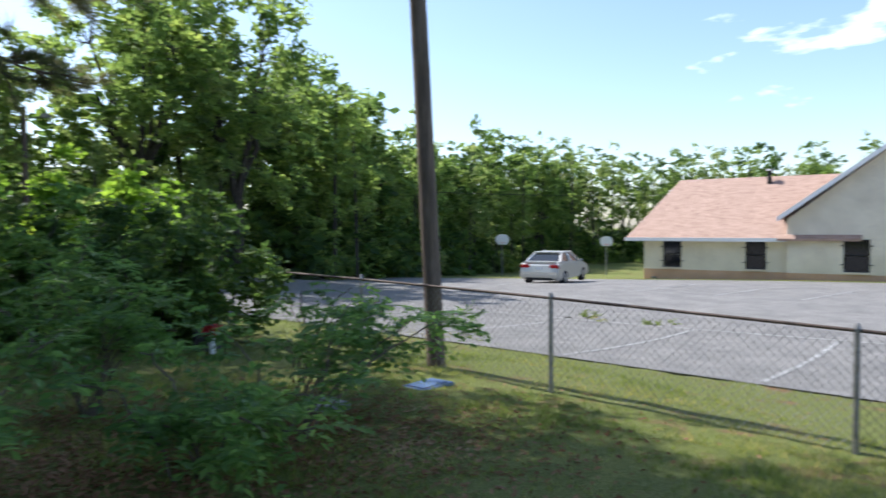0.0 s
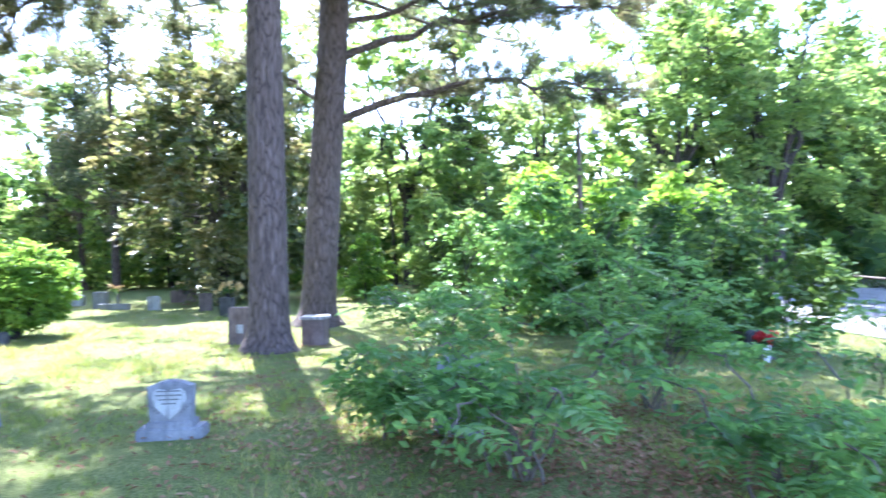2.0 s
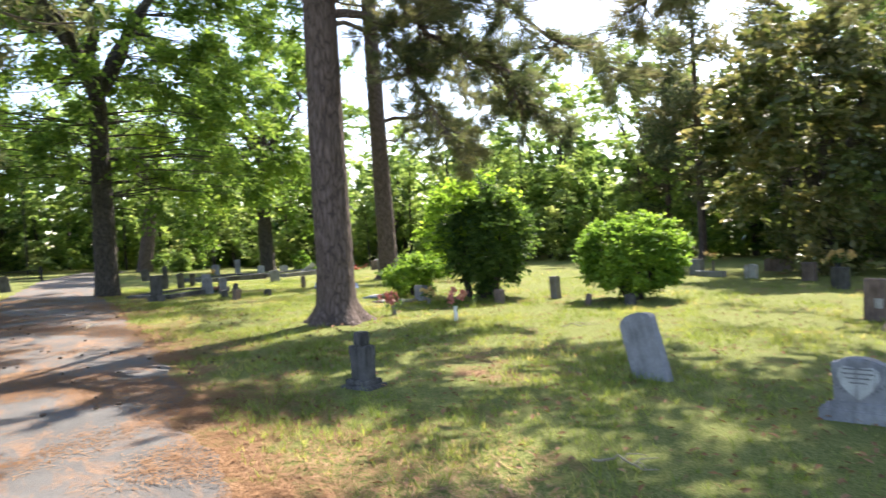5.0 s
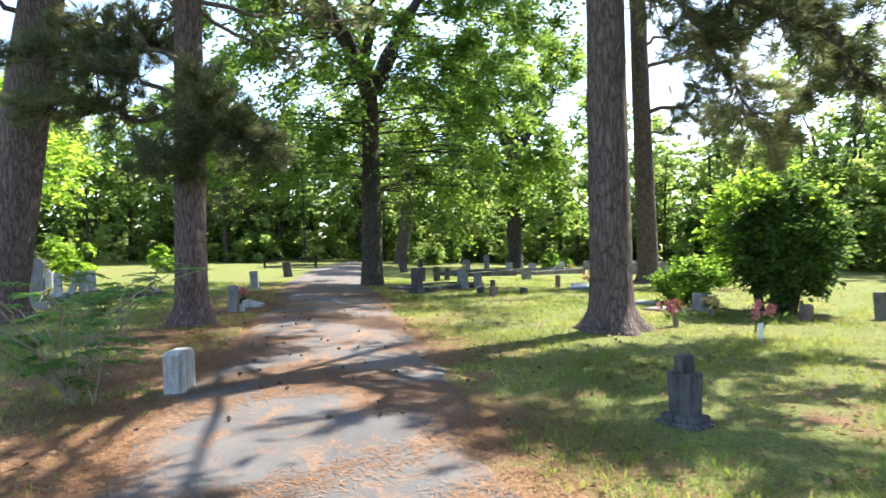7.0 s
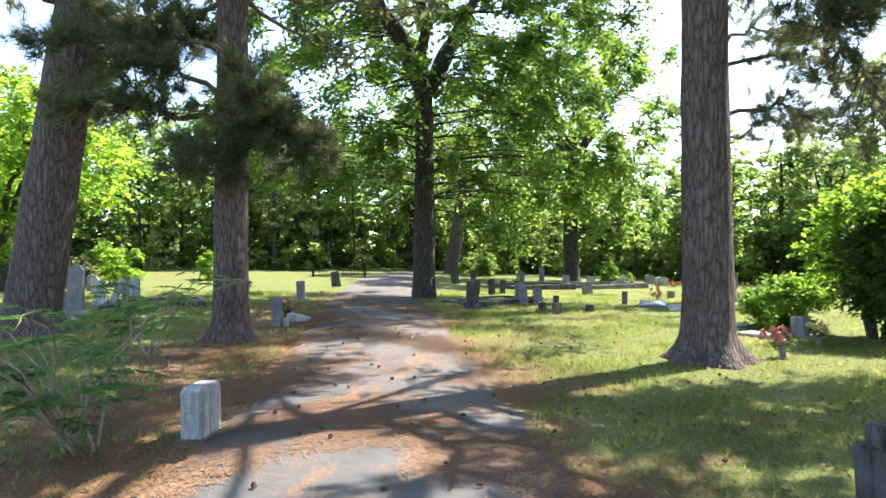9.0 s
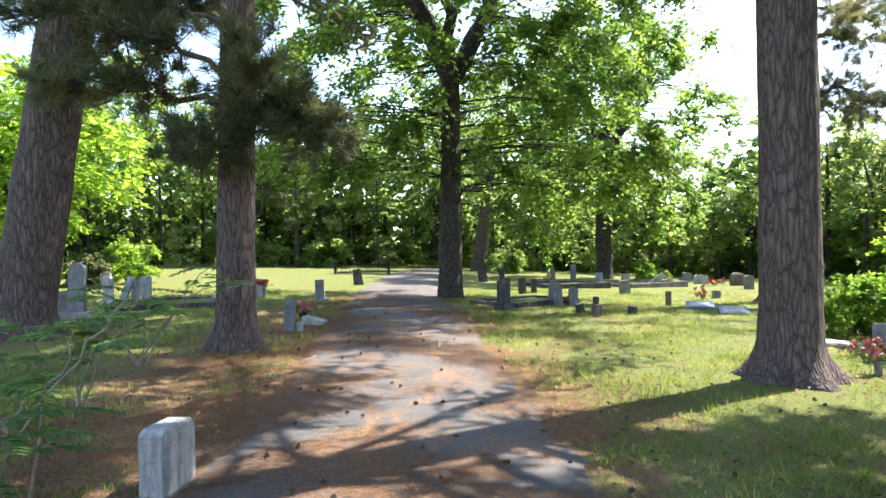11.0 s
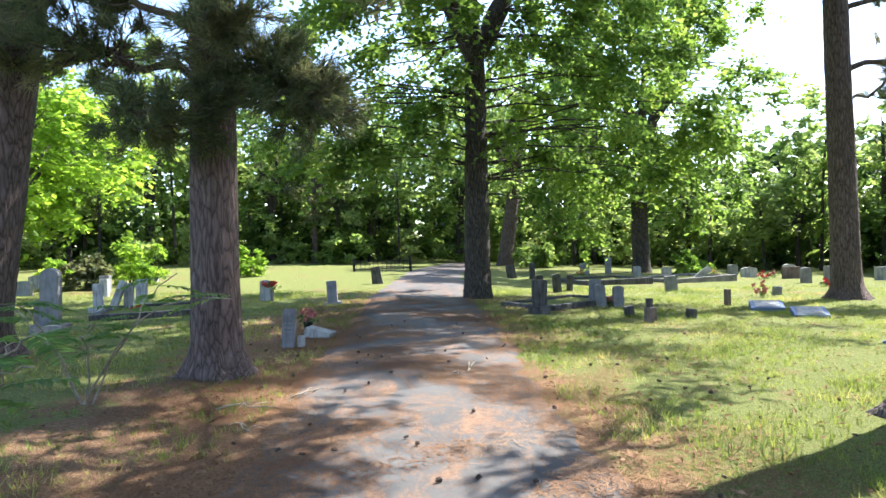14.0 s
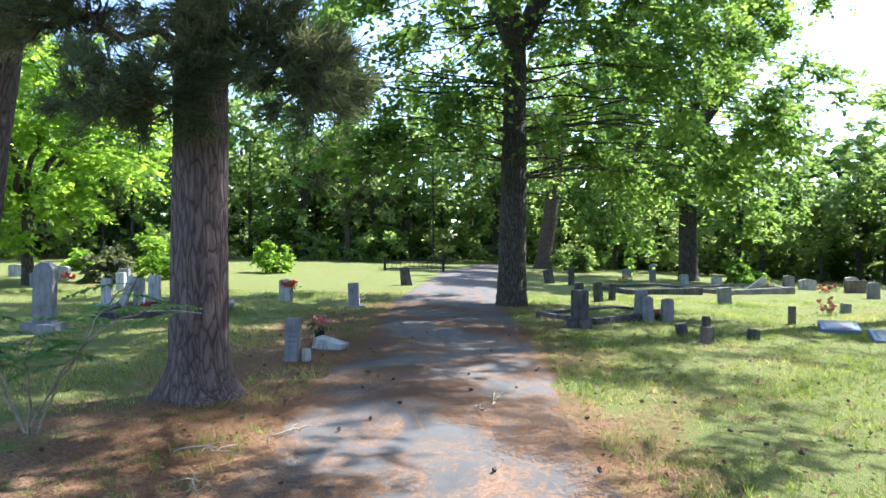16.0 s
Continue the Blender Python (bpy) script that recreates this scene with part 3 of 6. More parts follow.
def pine_spray(a, b, sag, seed, twigs=26, reach=0.9, tufts_each=7, radius=0.06):
    """A pine limb from a to b with side twigs, and the places of its needle tufts."""
    rng = np.random.default_rng(seed)
    line = bent(a, b, sag, 0.10, 12, seed)
    pieces = [tube_arrays(line, np.linspace(radius, 0.012, 12), 8, 0.05, seed)]
    spots, ways = [], []
    for k in range(int(twigs * 1.6)):
        s = rng.uniform(0.25, 1.0)
        q = np.array([np.interp(s, np.linspace(0, 1, 12), line[:, i]) for i in range(3)])
        along = line[min(11, int(s * 11) + 1)] - line[int(s * 10)]
        along /= np.linalg.norm(along) + 1e-9
        w = along * 0.6 + rng.normal(0, 0.6, 3) * np.array([1, 1, 0.55]) + (0, 0, 0.02)
        w /= np.linalg.norm(w)
        e = q + w * reach * rng.uniform(0.4, 1.0)
        twig = bent(q, e, -0.06, 0.03, 5, seed + k)
        pieces.append(tube_arrays(twig, np.linspace(0.016, 0.005, 5), 4, 0, k))
        for i in range(tufts_each):
            f = 1.0 - 0.62 * rng.uniform(0, 1) ** 1.4
            spots.append(q + (e - q) * f + rng.normal(0, 0.03, 3))
            ways.append(w * 0.9 + rng.normal(0, 0.35, 3) + (0, 0, 0.2))
    return pieces, spots, ways


def rooted(v, line, flare, seed):
    """Swells the foot of a trunk into a few root buttresses."""
    rng = np.random.default_rng(seed + 50)
    low = np.clip(1 - (v[:, 2] + 0.05) / 0.5, 0, 1) ** 2
    mid = np.stack([np.interp(v[:, 2], line[:, 2], line[:, i]) for i in (0, 1)], 1)
    off = v[:, :2] - mid
    ang = np.arctan2(off[:, 1], off[:, 0])
    lobes = sum(np.clip(np.cos(ang - a), 0, 1) ** 14 for a in np.arange(6) * 1.047 + rng.uniform(-0.3, 0.3, 6))
    v = v.copy()
    v[:, :2] = mid + off * (1 + (low * (0.15 + 2.2 * flare * lobes)))[:, None]
    return v


def pine(x, y, r, top, lean, limbs, seed, label, crown_z=None, crown_r=4.3, crown_n=92, dense=34, bare=(0.0, 0.0), flare=0.22):
    ob = thing("pine_tree", x, y, label=label, category="tree", group="tall pines")
    line = trunk_line(x, y, top, lean, 110 if r > 0.2 else 40, 0.008, seed)
    v, f = tube_arrays(line, trunk_radii(line[:, 2], r, top, flare), 36, 0.022, seed)
    v = rooted(v, line, flare, seed)
    mesh_part("trunk", fast_mesh("trunk", v, f, True), PINE_BARK, ob)
    spots, ways = [], []
    for k, (z, dx, dy, dz, sag, twigs, reach, rad) in enumerate(limbs):
        a = at_height(line, z)
        pcs, s, w = pine_spray(a, a + np.array([dx, dy, dz]), sag, seed * 31 + k, twigs, reach, 6, rad)
        mesh_part("limb", fast_mesh("limb", *stacked(pcs), True), PINE_BARK if rad > 0.05 else TWIG, ob)
        spots += s
        ways += w
    if spots:
        v, f = tufts(np.array(spots), np.array(ways), 0.22, 19, seed)
        mesh_part("needle_foliage", fast_mesh("needle_foliage", v, f), NEEDLE, ob, kind="stuff")
    # the crown far overhead
    rng = np.random.default_rng(seed + 7)
    lo, hi = crown_z or (top * 0.55, top)
    pcs, pts = [], []
    for k in range(crown_n):
        z = rng.uniform(lo, hi)
        a = at_height(line, min(z, top - 0.1))
        ang, reach = rng.uniform(0, 2 * np.pi), crown_r * (1.15 - 0.7 * (z - lo) / (hi - lo)) * rng.uniform(0.5, 1.1)
        if rng.uniform(0, 1) < bare[1] * max(0.0, math.cos(ang - radians(bare[0]))) * max(0.0, 1 - (z - lo) / 10):
            continue
        e = a + np.array([math.cos(ang) * reach, math.sin(ang) * reach, rng.uniform(-0.2, 0.7)])
        pcs.append(tube_arrays(bent(a, e, -0.15, 0.08, 6, k), np.linspace(0.05, 0.012, 6), 5, 0, k))
        for s in (0.55, 0.8, 1.0):
            pts.append(a + (e - a) * s + rng.normal(0, 0.27, (dense, 3)) * (1, 1, 0.6))
    mesh_part("upper_limbwork", fast_mesh("upper_limbwork", *stacked(pcs), True), TWIG, ob)
    v, f = leaves(np.concatenate(pts), 0.33, 0.25, 0.3, seed)
    mesh_part("crown", fast_mesh("crown", v, f), NEEDLE, ob, kind="stuff")
    return ob


def broadleaf(name, x, y, r, fork, top, crown_c, crown_r, clumps, per, spread, leaf, mat, bark, seed, label, group="",
              lean=(0, 0), extra=(), flat=0.7, shell=0.55, sides=20, category="tree"):
    """A trunk that forks into limbs, with a crown of leaf clumps that hang on them."""
    ob = thing(name, x, y, label=label, category=category, group=group)
    line = trunk_line(x, y, top * 0.86, lean, 34, 0.03, seed)
    cut = line[line[:, 2] <= fork + 0.3]
    v, f = tube_arrays(cut, trunk_radii(cut[:, 2], r, top), sides, 0.035, seed)
    mesh_part("trunk", fast_mesh("trunk", v, f, True), bark, ob)
    _, cs = clumped(crown_c, crown_r, clumps, 1, spread, seed, shell, flat)
    for c, n, s in extra:
        rng = np.random.default_rng(seed + int(n))
        k = max(3, n // 45)
        cs = np.concatenate([cs, np.asarray(c) + rng.normal(0, 0.45, (k, 3)) * s])
    start = at_height(line, fork)
    rng = np.random.default_rng(seed + 3)
    mains = []
    for k in range(6):
        ang = k * 1.047 + rng.uniform(-0.4, 0.4)
        e = start + np.array([math.cos(ang) * crown_r[0] * 0.42, math.sin(ang) * crown_r[1] * 0.42, (crown_c[2] + crown_r[2] * 0.3 - fork) * rng.uniform(0.6, 1.1)])
        limb = bent(start, e, 0.3, 0.12, 9, seed + k)
        mains.append(limb)
        v, f = tube_arrays(limb, np.linspace(r * 0.66, r * 0.18, 9), 9, 0.05, k)
        mesh_part("limb", fast_mesh("limb", v, f, True), bark, ob)
    nodes = np.concatenate(mains + [cut[cut[:, 2] > min(2.4, fork * 0.6)]])
    pcs = []
    for k, c in enumerate(cs):
        below = nodes[nodes[:, 2] < c[2] + 1.0]
        below = below if len(below) else nodes
        q = below[np.argmin(np.linalg.norm(below - c, axis=1))]
        pcs.append(tube_arrays(bent(q, c, 0.22, 0.12, 6, k), np.linspace(r * 0.075, 0.006, 6), 4, 0, k))
    mesh_part("branchwork", fast_mesh("branchwork", *stacked(pcs), True), bark, ob)
    hub = np.asarray(crown_c) - (0, 0, crown_r[2] * 0.35)
    twigs = max(4, per // 13)
    v, f = sprays(cs, np.broadcast_to(hub, cs.shape), twigs, 13, spread * 1.15, leaf, seed, 0.35, flat)
    mesh_part("crown", fast_mesh("crown", v, f), mat, ob, kind="stuff")
    return ob


def shrub(name, x, y, rad, h, n, leaf, mat, seed, label, stems=7, low=0.25, group="", lump=0.12, stem_mat=None, taper=0.0, sprig=0.42):
    """A dense shrub: stems from the ground and leaves on an uneven rounded shell and inside it."""
    ob = thing(name, x, y, label=label, category="shrub", group=group)
    rng = np.random.default_rng(seed)
    mid, half = (h + low) / 2, (h - low) / 2
    m = max(20, n // 48)
    d = rng.normal(0, 1, (m, 3))
    d /= np.linalg.norm(d, axis=1)[:, None]
    lobes = rng.normal(0, 1, (9, 3))
    lobes /= np.linalg.norm(lobes, axis=1)[:, None]
    bulge = 1 + lump * 2.2 * (np.max(d @ lobes.T, axis=1) - 0.75) + rng.normal(0, 0.05, m)
    wide = 1.0 - 0.22 * np.clip(d[:, 2], 0, 1) ** 2 * taper
    depth = 1 - np.abs(rng.normal(0, 0.20, m)) - 0.08
    c = d * (bulge * depth)[:, None] * np.stack([rad * wide, rad * wide, np.full(m, half)], 1) + (0, 0, mid)
    c = c[c[:, 2] > 0.06]
    v, f = sprays(c, np.broadcast_to((0, 0, mid * 0.7), c.shape), 6, 8, min(sprig, rad * 0.42), leaf, seed, 0.1, 0.95, 0.5)
    v[:, 2] = np.maximum(v[:, 2], 0.01)
    mesh_part("foliage", fast_mesh("foliage", v, f), mat, ob, kind="stuff")
    for k in range(stems):
        a = rng.uniform(0, 2 * np.pi)
        e = (math.cos(a) * rad * 0.6, math.sin(a) * rad * 0.6, mid + half * rng.uniform(0.1, 0.6))
        v, f = tube_arrays(bent((math.cos(a) * 0.1, math.sin(a) * 0.1, -0.05), e, 0.05, 0.04, 6, k), np.linspace(0.05, 0.012, 6) * (0.5 + h * 0.3), 6, 0.05, k)
        mesh_part("stem", fast_mesh("stem", v, f, True), stem_mat or OAK_BARK, ob)
    return ob


def frond(base, way, length, pairs, rng, leaflet=0.085):
    """One compound leaf: a drooping rib with pairs of leaflets."""
    way = np.asarray(way, float)
    way /= np.linalg.norm(way)
    side = np.cross(way, (0, 0, 1.0))
    side /= np.linalg.norm(side) + 1e-9
    s = np.linspace(0.0, 1, 7)[:, None]
    rib = np.asarray(base) + way * length * s - np.array([0, 0, 0.30]) * length * s**2
    rv, rf = tube_arrays(rib, np.linspace(0.004, 0.0015, 7), 3)
    quads = []
    for k in range(pairs):
        t = 0.18 + 0.82 * (k + 0.5) / pairs
        q = np.array([np.interp(t, s[:, 0], rib[:, i]) for i in range(3)])
        size = leaflet * (0.65 + 0.7 * math.sin(math.pi * min(1, t * 0.95)))
        for sgn in (-1, 1):
            out = side * sgn + way * 0.35 + np.array([0, 0, -0.18]) + rng.normal(0, 0.12, 3)
            out /= np.linalg.norm(out)
            wid = np.cross(out, (0, 0, 1.0))
            wid /= np.linalg.norm(wid) + 1e-9
            tip = q + out * size
            m = q + out * size * 0.45
            quads.append([q, m + wid * size * 0.23 + (0, 0, 0.006), tip - (0, 0, 0.012), m - wid * size * 0.23 + (0, 0, 0.006)])
    return (rv, rf), np.array(quads)


def sapling(x, y, stems, seed, label, fronds=7, flen=0.42, pairs=8, leaflet=0.095, stem_mat=None, mat=None, leafy=0):
    """A sapling with compound leaves; stems: lists of (dx, dy, dz, sag)."""
    ob = thing("sapling", x, y, label=label, category="sapling", group="wild saplings")
    rng = np.random.default_rng(seed)
    ribs, quads = [], []
    for k, (dx, dy, dz, sag) in enumerate(stems):
        line = bent((rng.normal(0, 0.06), rng.normal(0, 0.06), -0.05), (dx, dy, dz), sag, 0.03, 12, seed + k)
        v, f = tube_arrays(line, np.linspace(0.011, 0.004, 12), 6, 0.05, k)
        mesh_part("stem", fast_mesh("stem", v, f, True), stem_mat or TWIG, ob)
        for i in range(fronds):
            t = 0.3 + 0.7 * (i + 0.5) / fronds
            q = np.array([np.interp(t, np.linspace(0, 1, 12), line[:, c]) for c in range(3)])
            a = rng.uniform(0, 2 * np.pi)
            w = np.array([math.cos(a), math.sin(a), rng.uniform(-0.05, 0.5)])
            rib, qd = frond(q, w, flen * rng.uniform(0.7, 1.2), pairs, rng, leaflet)
            ribs.append(rib)
            quads.append(qd)
        if leafy:
            t = rng.uniform(0.3, 1.0, leafy)
            q = np.stack([np.interp(t, np.linspace(0, 1, 12), line[:, c]) for c in range(3)], 1)
            away = rng.normal(0, 1, (leafy, 3)) * (1, 1, 0.4)
            away /= np.linalg.norm(away, axis=1)[:, None]
            lv, _ = sprays(q + away * 0.12, q, 3, 9, 0.38, 0.075, seed + k, 0.3, 0.45, 0.5, 0.5)
            quads.append(lv.reshape(-1, 4, 3))
    mesh_part("leaf_stalkwork", fast_mesh("leaf_stalkwork", *stacked(ribs)), mat or FROND, ob, kind="stuff")
    q = np.concatenate(quads)
    mesh_part("leaflet_foliage", fast_mesh("leaflet_foliage", q.reshape(-1, 3), np.arange(4 * len(q)).reshape(-1, 4)), mat or FROND, ob, kind="stuff")
    return ob


# the tall pines beside the drive: limb rows are height, reach in x, y, z, sag, twigs, twig length, thickness
pine(-4.79, 9.75, 0.265, 23, (0.014, 0.008), [(5.2, -3.0, -1.5, -0.9, 0.35, 44, 0.9, 0.075), (6.2, 1.2, -1.6, 0.9, 0.1, 10, 0.7, 0.045), (6.0, -3.6, 0.4, -0.6, 0.4, 40, 1.0, 0.07)], 11,
     "tall straight pine with furrowed grey-brown bark", (5.8, 23), 4.3, 150, 42, (180, 1.2))
pine(-5.45, 13.1, 0.32, 24, (0.072, 0.045), [
    (3.7, 5.2, 0.9, 0.5, 0.5, 44, 0.95, 0.085), (4.9, 5.4, 1.2, 0.9, 0.45, 44, 1.0, 0.08), (4.0, -1.6, -0.6, 0.9, 0.2, 12, 0.7, 0.05),
    (5.6, 3.6, 2.4, 0.8, 0.3, 34, 0.9, 0.06), (6.4, -2.4, -1.2, 0.9, 0.3, 30, 0.9, 0.06), (7.2, 4.4, -1.0, 0.6, 0.4, 36, 1.0, 0.06)], 12,
     "leaning pine with long low limbs of dark needles", (6.0, 24), 6.2, 300, 44, (190, 1.2))
pine(-11.78, 5.58, 0.315, 24, (0.004, 0.0), [
    (5.1, 2.0, 3.4, -2.3, 0.75, 60, 1.0, 0.08), (5.3, 3.5, 3.0, -1.7, 0.75, 60, 1.0, 0.075), (5.0, 1.0, 2.1, -2.5, 0.7, 44, 0.9, 0.05), (5.7, 4.4, 2.4, -0.9, 0.7, 56, 1.0, 0.07),
    (5.6, 0.2, 3.8, -1.6, 0.7, 50, 1.0, 0.06), (6.6, 3.2, 2.8, 0.1, 0.6, 50, 1.0, 0.07), (7.4, 0.4, 5.2, 0.3, 0.6, 50, 1.0, 0.06), (7.9, -2.4, -2.8, -0.6, 0.5, 40, 1.0, 0.06)], 13,
     "massive straight pine with furrowed purple-grey bark beside the drive", (6.6, 23), 5.5, 265, 42, (76, 1.4), 0.30)
pine(-14.75, -0.72, 0.27, 21, (0.012, 0.020), [
    (3.2, -0.6, -2.6, 0.5, 0.25, 40, 0.8, 0.055), (3.7, 0.9, -2.2, 0.7, 0.2, 36, 0.8, 0.05), (3.0, 0.7, 1.2, -0.1, 0.2, 40, 0.7, 0.045),
    (3.4, 1.1, 0.3, 0.3, 0.15, 26, 0.7, 0.04), (4.4, -1.2, -2.2, 0.8, 0.2, 30, 0.8, 0.05), (2.8, 1.3, -0.5, -0.2, 0.15, 24, 0.6, 0.035)], 14,
     "pine with deeply furrowed dark bark and low tufted limbs", (5.4, 21), 4.6, 165, 42)
pine(-16.3, -4.25, 0.44, 23, (0.02, 0.165), [(4.4, 1.0, 2.4, 0.4, 0.3, 26, 0.8, 0.06), (5.4, 0.6, -2.6, 0.4, 0.3, 24, 0.9, 0.06)], 15,
     "thick leaning pine with peeling plated bark", (7.0, 23), 4.4)
pine(-22.3, 12.3, 0.33, 25, (-0.01, -0.012), [
    (5.4, 0.8, 3.6, -0.6, 0.6, 46, 1.0, 0.08), (6.9, 1.2, 4.2, -0.9, 0.7, 52, 1.0, 0.07), (7.6, -0.4, 3.8, 0.2, 0.5, 44, 1.0, 0.06), (4.6, 1.6, 1.6, 0.4, 0.3, 18, 0.8, 0.05)], 16,
     "tall pine with drooping limbs standing among far graves", (9.5, 25), 4.4)

# broadleaf trees inside the burial ground
broadleaf("oak_tree", -23.85, 3.55, 0.34, 6.0, 15, (0.3, 0.3, 8.8), (5.3, 5.9, 5.0), 235, 247, 1.0, 0.155, OAK_LEAF, OAK_BARK, 21,
          "large spreading oak with dark trunk and bright backlit leaves", "oaks",
          extra=(((0.6, -3.4, 4.2), 420, 1.5), ((0.4, 3.4, 3.6), 520, 1.6), ((0.8, 4.8, 4.4), 420, 1.5), ((0.2, 1.6, 3.6), 240, 1.2), ((-0.4, -4.8, 5.2), 380, 1.5), ((1.0, -1.4, 4.6), 200, 1.1)))
broadleaf("oak_tree", -36.0, 12.6, 0.38, 5.5, 14, (0, 0, 8.2), (5.0, 5.4, 4.8), 160, 156, 1.05, 0.23, OAK_LEAF, OAK_BARK, 22,
          "dark-trunked oak at the far side of the graves", "oaks",
          extra=(((0.6, -3.0, 3.8), 300, 1.5), ((0.6, 3.2, 3.4), 300, 1.5)))
broadleaf("leaning_tree", -43.2, 7.8, 0.42, 4.5, 12, (0.6, 1.2, 7.8), (3.6, 3.8, 3.8), 60, 110, 1.3, 0.25, WOOD_LEAF, PINE_BARK, 23,
          "grey leaning tree at the edge of the woods", lean=(0, 0.16))
broadleaf("maple_tree", -27.5, -9.5, 0.16, 1.8, 8.5, (0, 0, 4.4), (3.9, 4.0, 3.0), 165, 130, 1.0, 0.2, BRIGHT_LEAF, OAK_BARK, 24,
          "young maple with flat layers of bright yellow-green leaves", flat=0.28, shell=0.3)
broadleaf("magnolia_tree", -10.8, 19.2, 0.2, 1.5, 7.5, (0, 0, 3.6), (2.7, 2.6, 3.3), 170, 143, 0.8, 0.2, MAGNOLIA_LEAF, OAK_BARK, 25,
          "broad magnolia with glossy dark bronze-green leaves", shell=0.5)

# shrubs
shrub("round_shrub", -10.26, 11.1, 1.06, 1.66, 24000, 0.085, HEDGE_LEAF, 31, "rounded clipped shrub with bright green leaves", 8, 0.12, sprig=0.24)
shrub("round_shrub", -13.2, 9.82, 1.02, 2.5, 15000, 0.10, DARK_LEAF, 32, "tall rounded dark evergreen shrub on several short stems", 8, 0.3, taper=1.3)
# added shell of bright leaves: the dark shrub's sunlit edge put into colour
shrub("round_shrub", -13.72, 9.75, 1.2, 2.9, 4300, 0.11, BRIGHT_LEAF, 33, "yellow-green leaves added as the sunlit edge of the dark shrub", 4, 0.7)
shrub("low_shrub", -15.2, 9.2, 0.74, 0.98, 5000, 0.10, HEDGE_LEAF, 34, "low spreading pale green shrub beside graves", 6, 0.08)
# the thicket between the graves and the car park
def thicket(x, y, rad, h, clumps, per, leaf, mat, seed, label, low=0.2, spread=0.62):
    ob = thing("thicket" if spread > 0.6 else "low_shrub", x, y, label=label, category="shrub", group="thicket" if spread > 0.6 else "loose shrubs")
    rng = np.random.default_rng(seed)
    shoots = max(5, clumps // 9)
    cs, hubs = [], []
    for k in range(shoots):
        a, r = rng.uniform(0, 2 * np.pi), rad * math.sqrt(rng.uniform(0, 1))
        top = low + (h - low) * rng.uniform(0.5, 1.12) * (1 - 0.35 * (r / rad) ** 2)
        foot = np.array([math.cos(a) * r * 0.55, math.sin(a) * r * 0.55, -0.05])
        tip = np.array([math.cos(a) * r * 1.05, math.sin(a) * r * 1.05, top])
        line = bent(foot, tip, 0.05, 0.06, 8, seed + k)
        v, f = tube_arrays(line, np.linspace(0.030, 0.006, 8) * min(1.0, h / 2.5), 6, 0.05, k)
        mesh_part("stem", fast_mesh("stem", v, f, True), OAK_BARK, ob)
        t = rng.uniform(0.12, 1.0, 10)
        q = np.stack([np.interp(t, np.linspace(0, 1, 8), line[:, i]) for i in range(3)], 1)
        away = rng.normal(0, 1, (10, 3)) * (1, 1, 0.35)
        away /= np.linalg.norm(away, axis=1)[:, None]
        cs.append(q + away * (spread * 0.85 * (1.15 - 0.7 * t))[:, None])
        hubs.append(q)
    cs, hubs = np.concatenate(cs), np.concatenate(hubs)
    v, f = sprays(cs, hubs, max(4, per // 11), 11, spread * 0.95, leaf, seed, 0.4, 0.5, 0.6)
    v[:, 2] = np.maximum(v[:, 2], 0.02)
    mesh_part("foliage", fast_mesh("foliage", v, f), mat, ob, kind="stuff")
    return ob


thicket(-6.6, 20.2, 1.0, 2.0, 40, 90, 0.12, HEDGE_LEAF, 35, "loose light green shrub before the woods", 0.0, 0.4)
thicket(-41.0, 8.9, 1.2, 1.6, 34, 80, 0.16, WOOD_LEAF, 36, "green shrub at the edge of the woods", 0.0, 0.45)
thicket(-30.4, -6.9, 0.75, 1.9, 26, 70, 0.13, BRIGHT_LEAF, 37, "bright yellow-green young shrub in the sun", 0.0, 0.36)
thicket(-28.6, -7.8, 0.5, 1.4, 18, 60, 0.14, NEEDLE, 38, "small grey-green pine seedling", 0.0, 0.3)
thicket(-34.1, -11.2, 0.8, 0.85, 26, 60, 0.14, BRIGHT_LEAF, 39, "low bright green shrub in the sun", 0.0, 0.32)
thicket(-33.9, -4.0, 0.7, 1.1, 14, 40, 0.14, BRIGHT_LEAF, 40, "sparse young shrub in the grass", 0.0, 0.34)
thicket(-33.5, 13.7, 0.75, 1.0, 20, 60, 0.14, HEDGE_LEAF, 41, "small light green shrub among graves", 0.0, 0.34)
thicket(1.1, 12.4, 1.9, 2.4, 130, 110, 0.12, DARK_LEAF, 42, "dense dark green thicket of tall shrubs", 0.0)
thicket(-0.6, 13.4, 1.9, 3.0, 90, 100, 0.13, FROND, 43, "leafy green thicket, taller than a person", 0.1)
thicket(-2.4, 14.2, 1.6, 2.4, 60, 90, 0.12, FROND, 44, "leafy green thicket in half shade", 0.1)
# sun on the thicket's top is put into a brighter leaf colour
thicket(-0.2, 15.4, 1.9, 4.0, 70, 80, 0.16, BRIGHT_LEAF, 45, "thicket top with sunlight put into its yellow-green leaves", 0.8)
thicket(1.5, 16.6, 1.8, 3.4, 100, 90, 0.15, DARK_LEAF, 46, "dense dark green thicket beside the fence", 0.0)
thicket(-3.6, 21.0, 2.4, 4.2, 90, 80, 0.18, WOOD_LEAF, 47, "tall green thicket before the woods", 0.1)

# saplings with compound leaves
def spread_stems(n, reach, top, seed, bias=(0, 0)):
    rng = np.random.default_rng(seed)
    out = []
    for k in range(n):
        a, r = rng.uniform(0, 2 * np.pi), reach * rng.uniform(0.3, 1.0)
        out.append((math.cos(a) * r + bias[0], math.sin(a) * r + bias[1], top * rng.uniform(0.45, 1.0), rng.uniform(0.1, 0.35)))
    return out


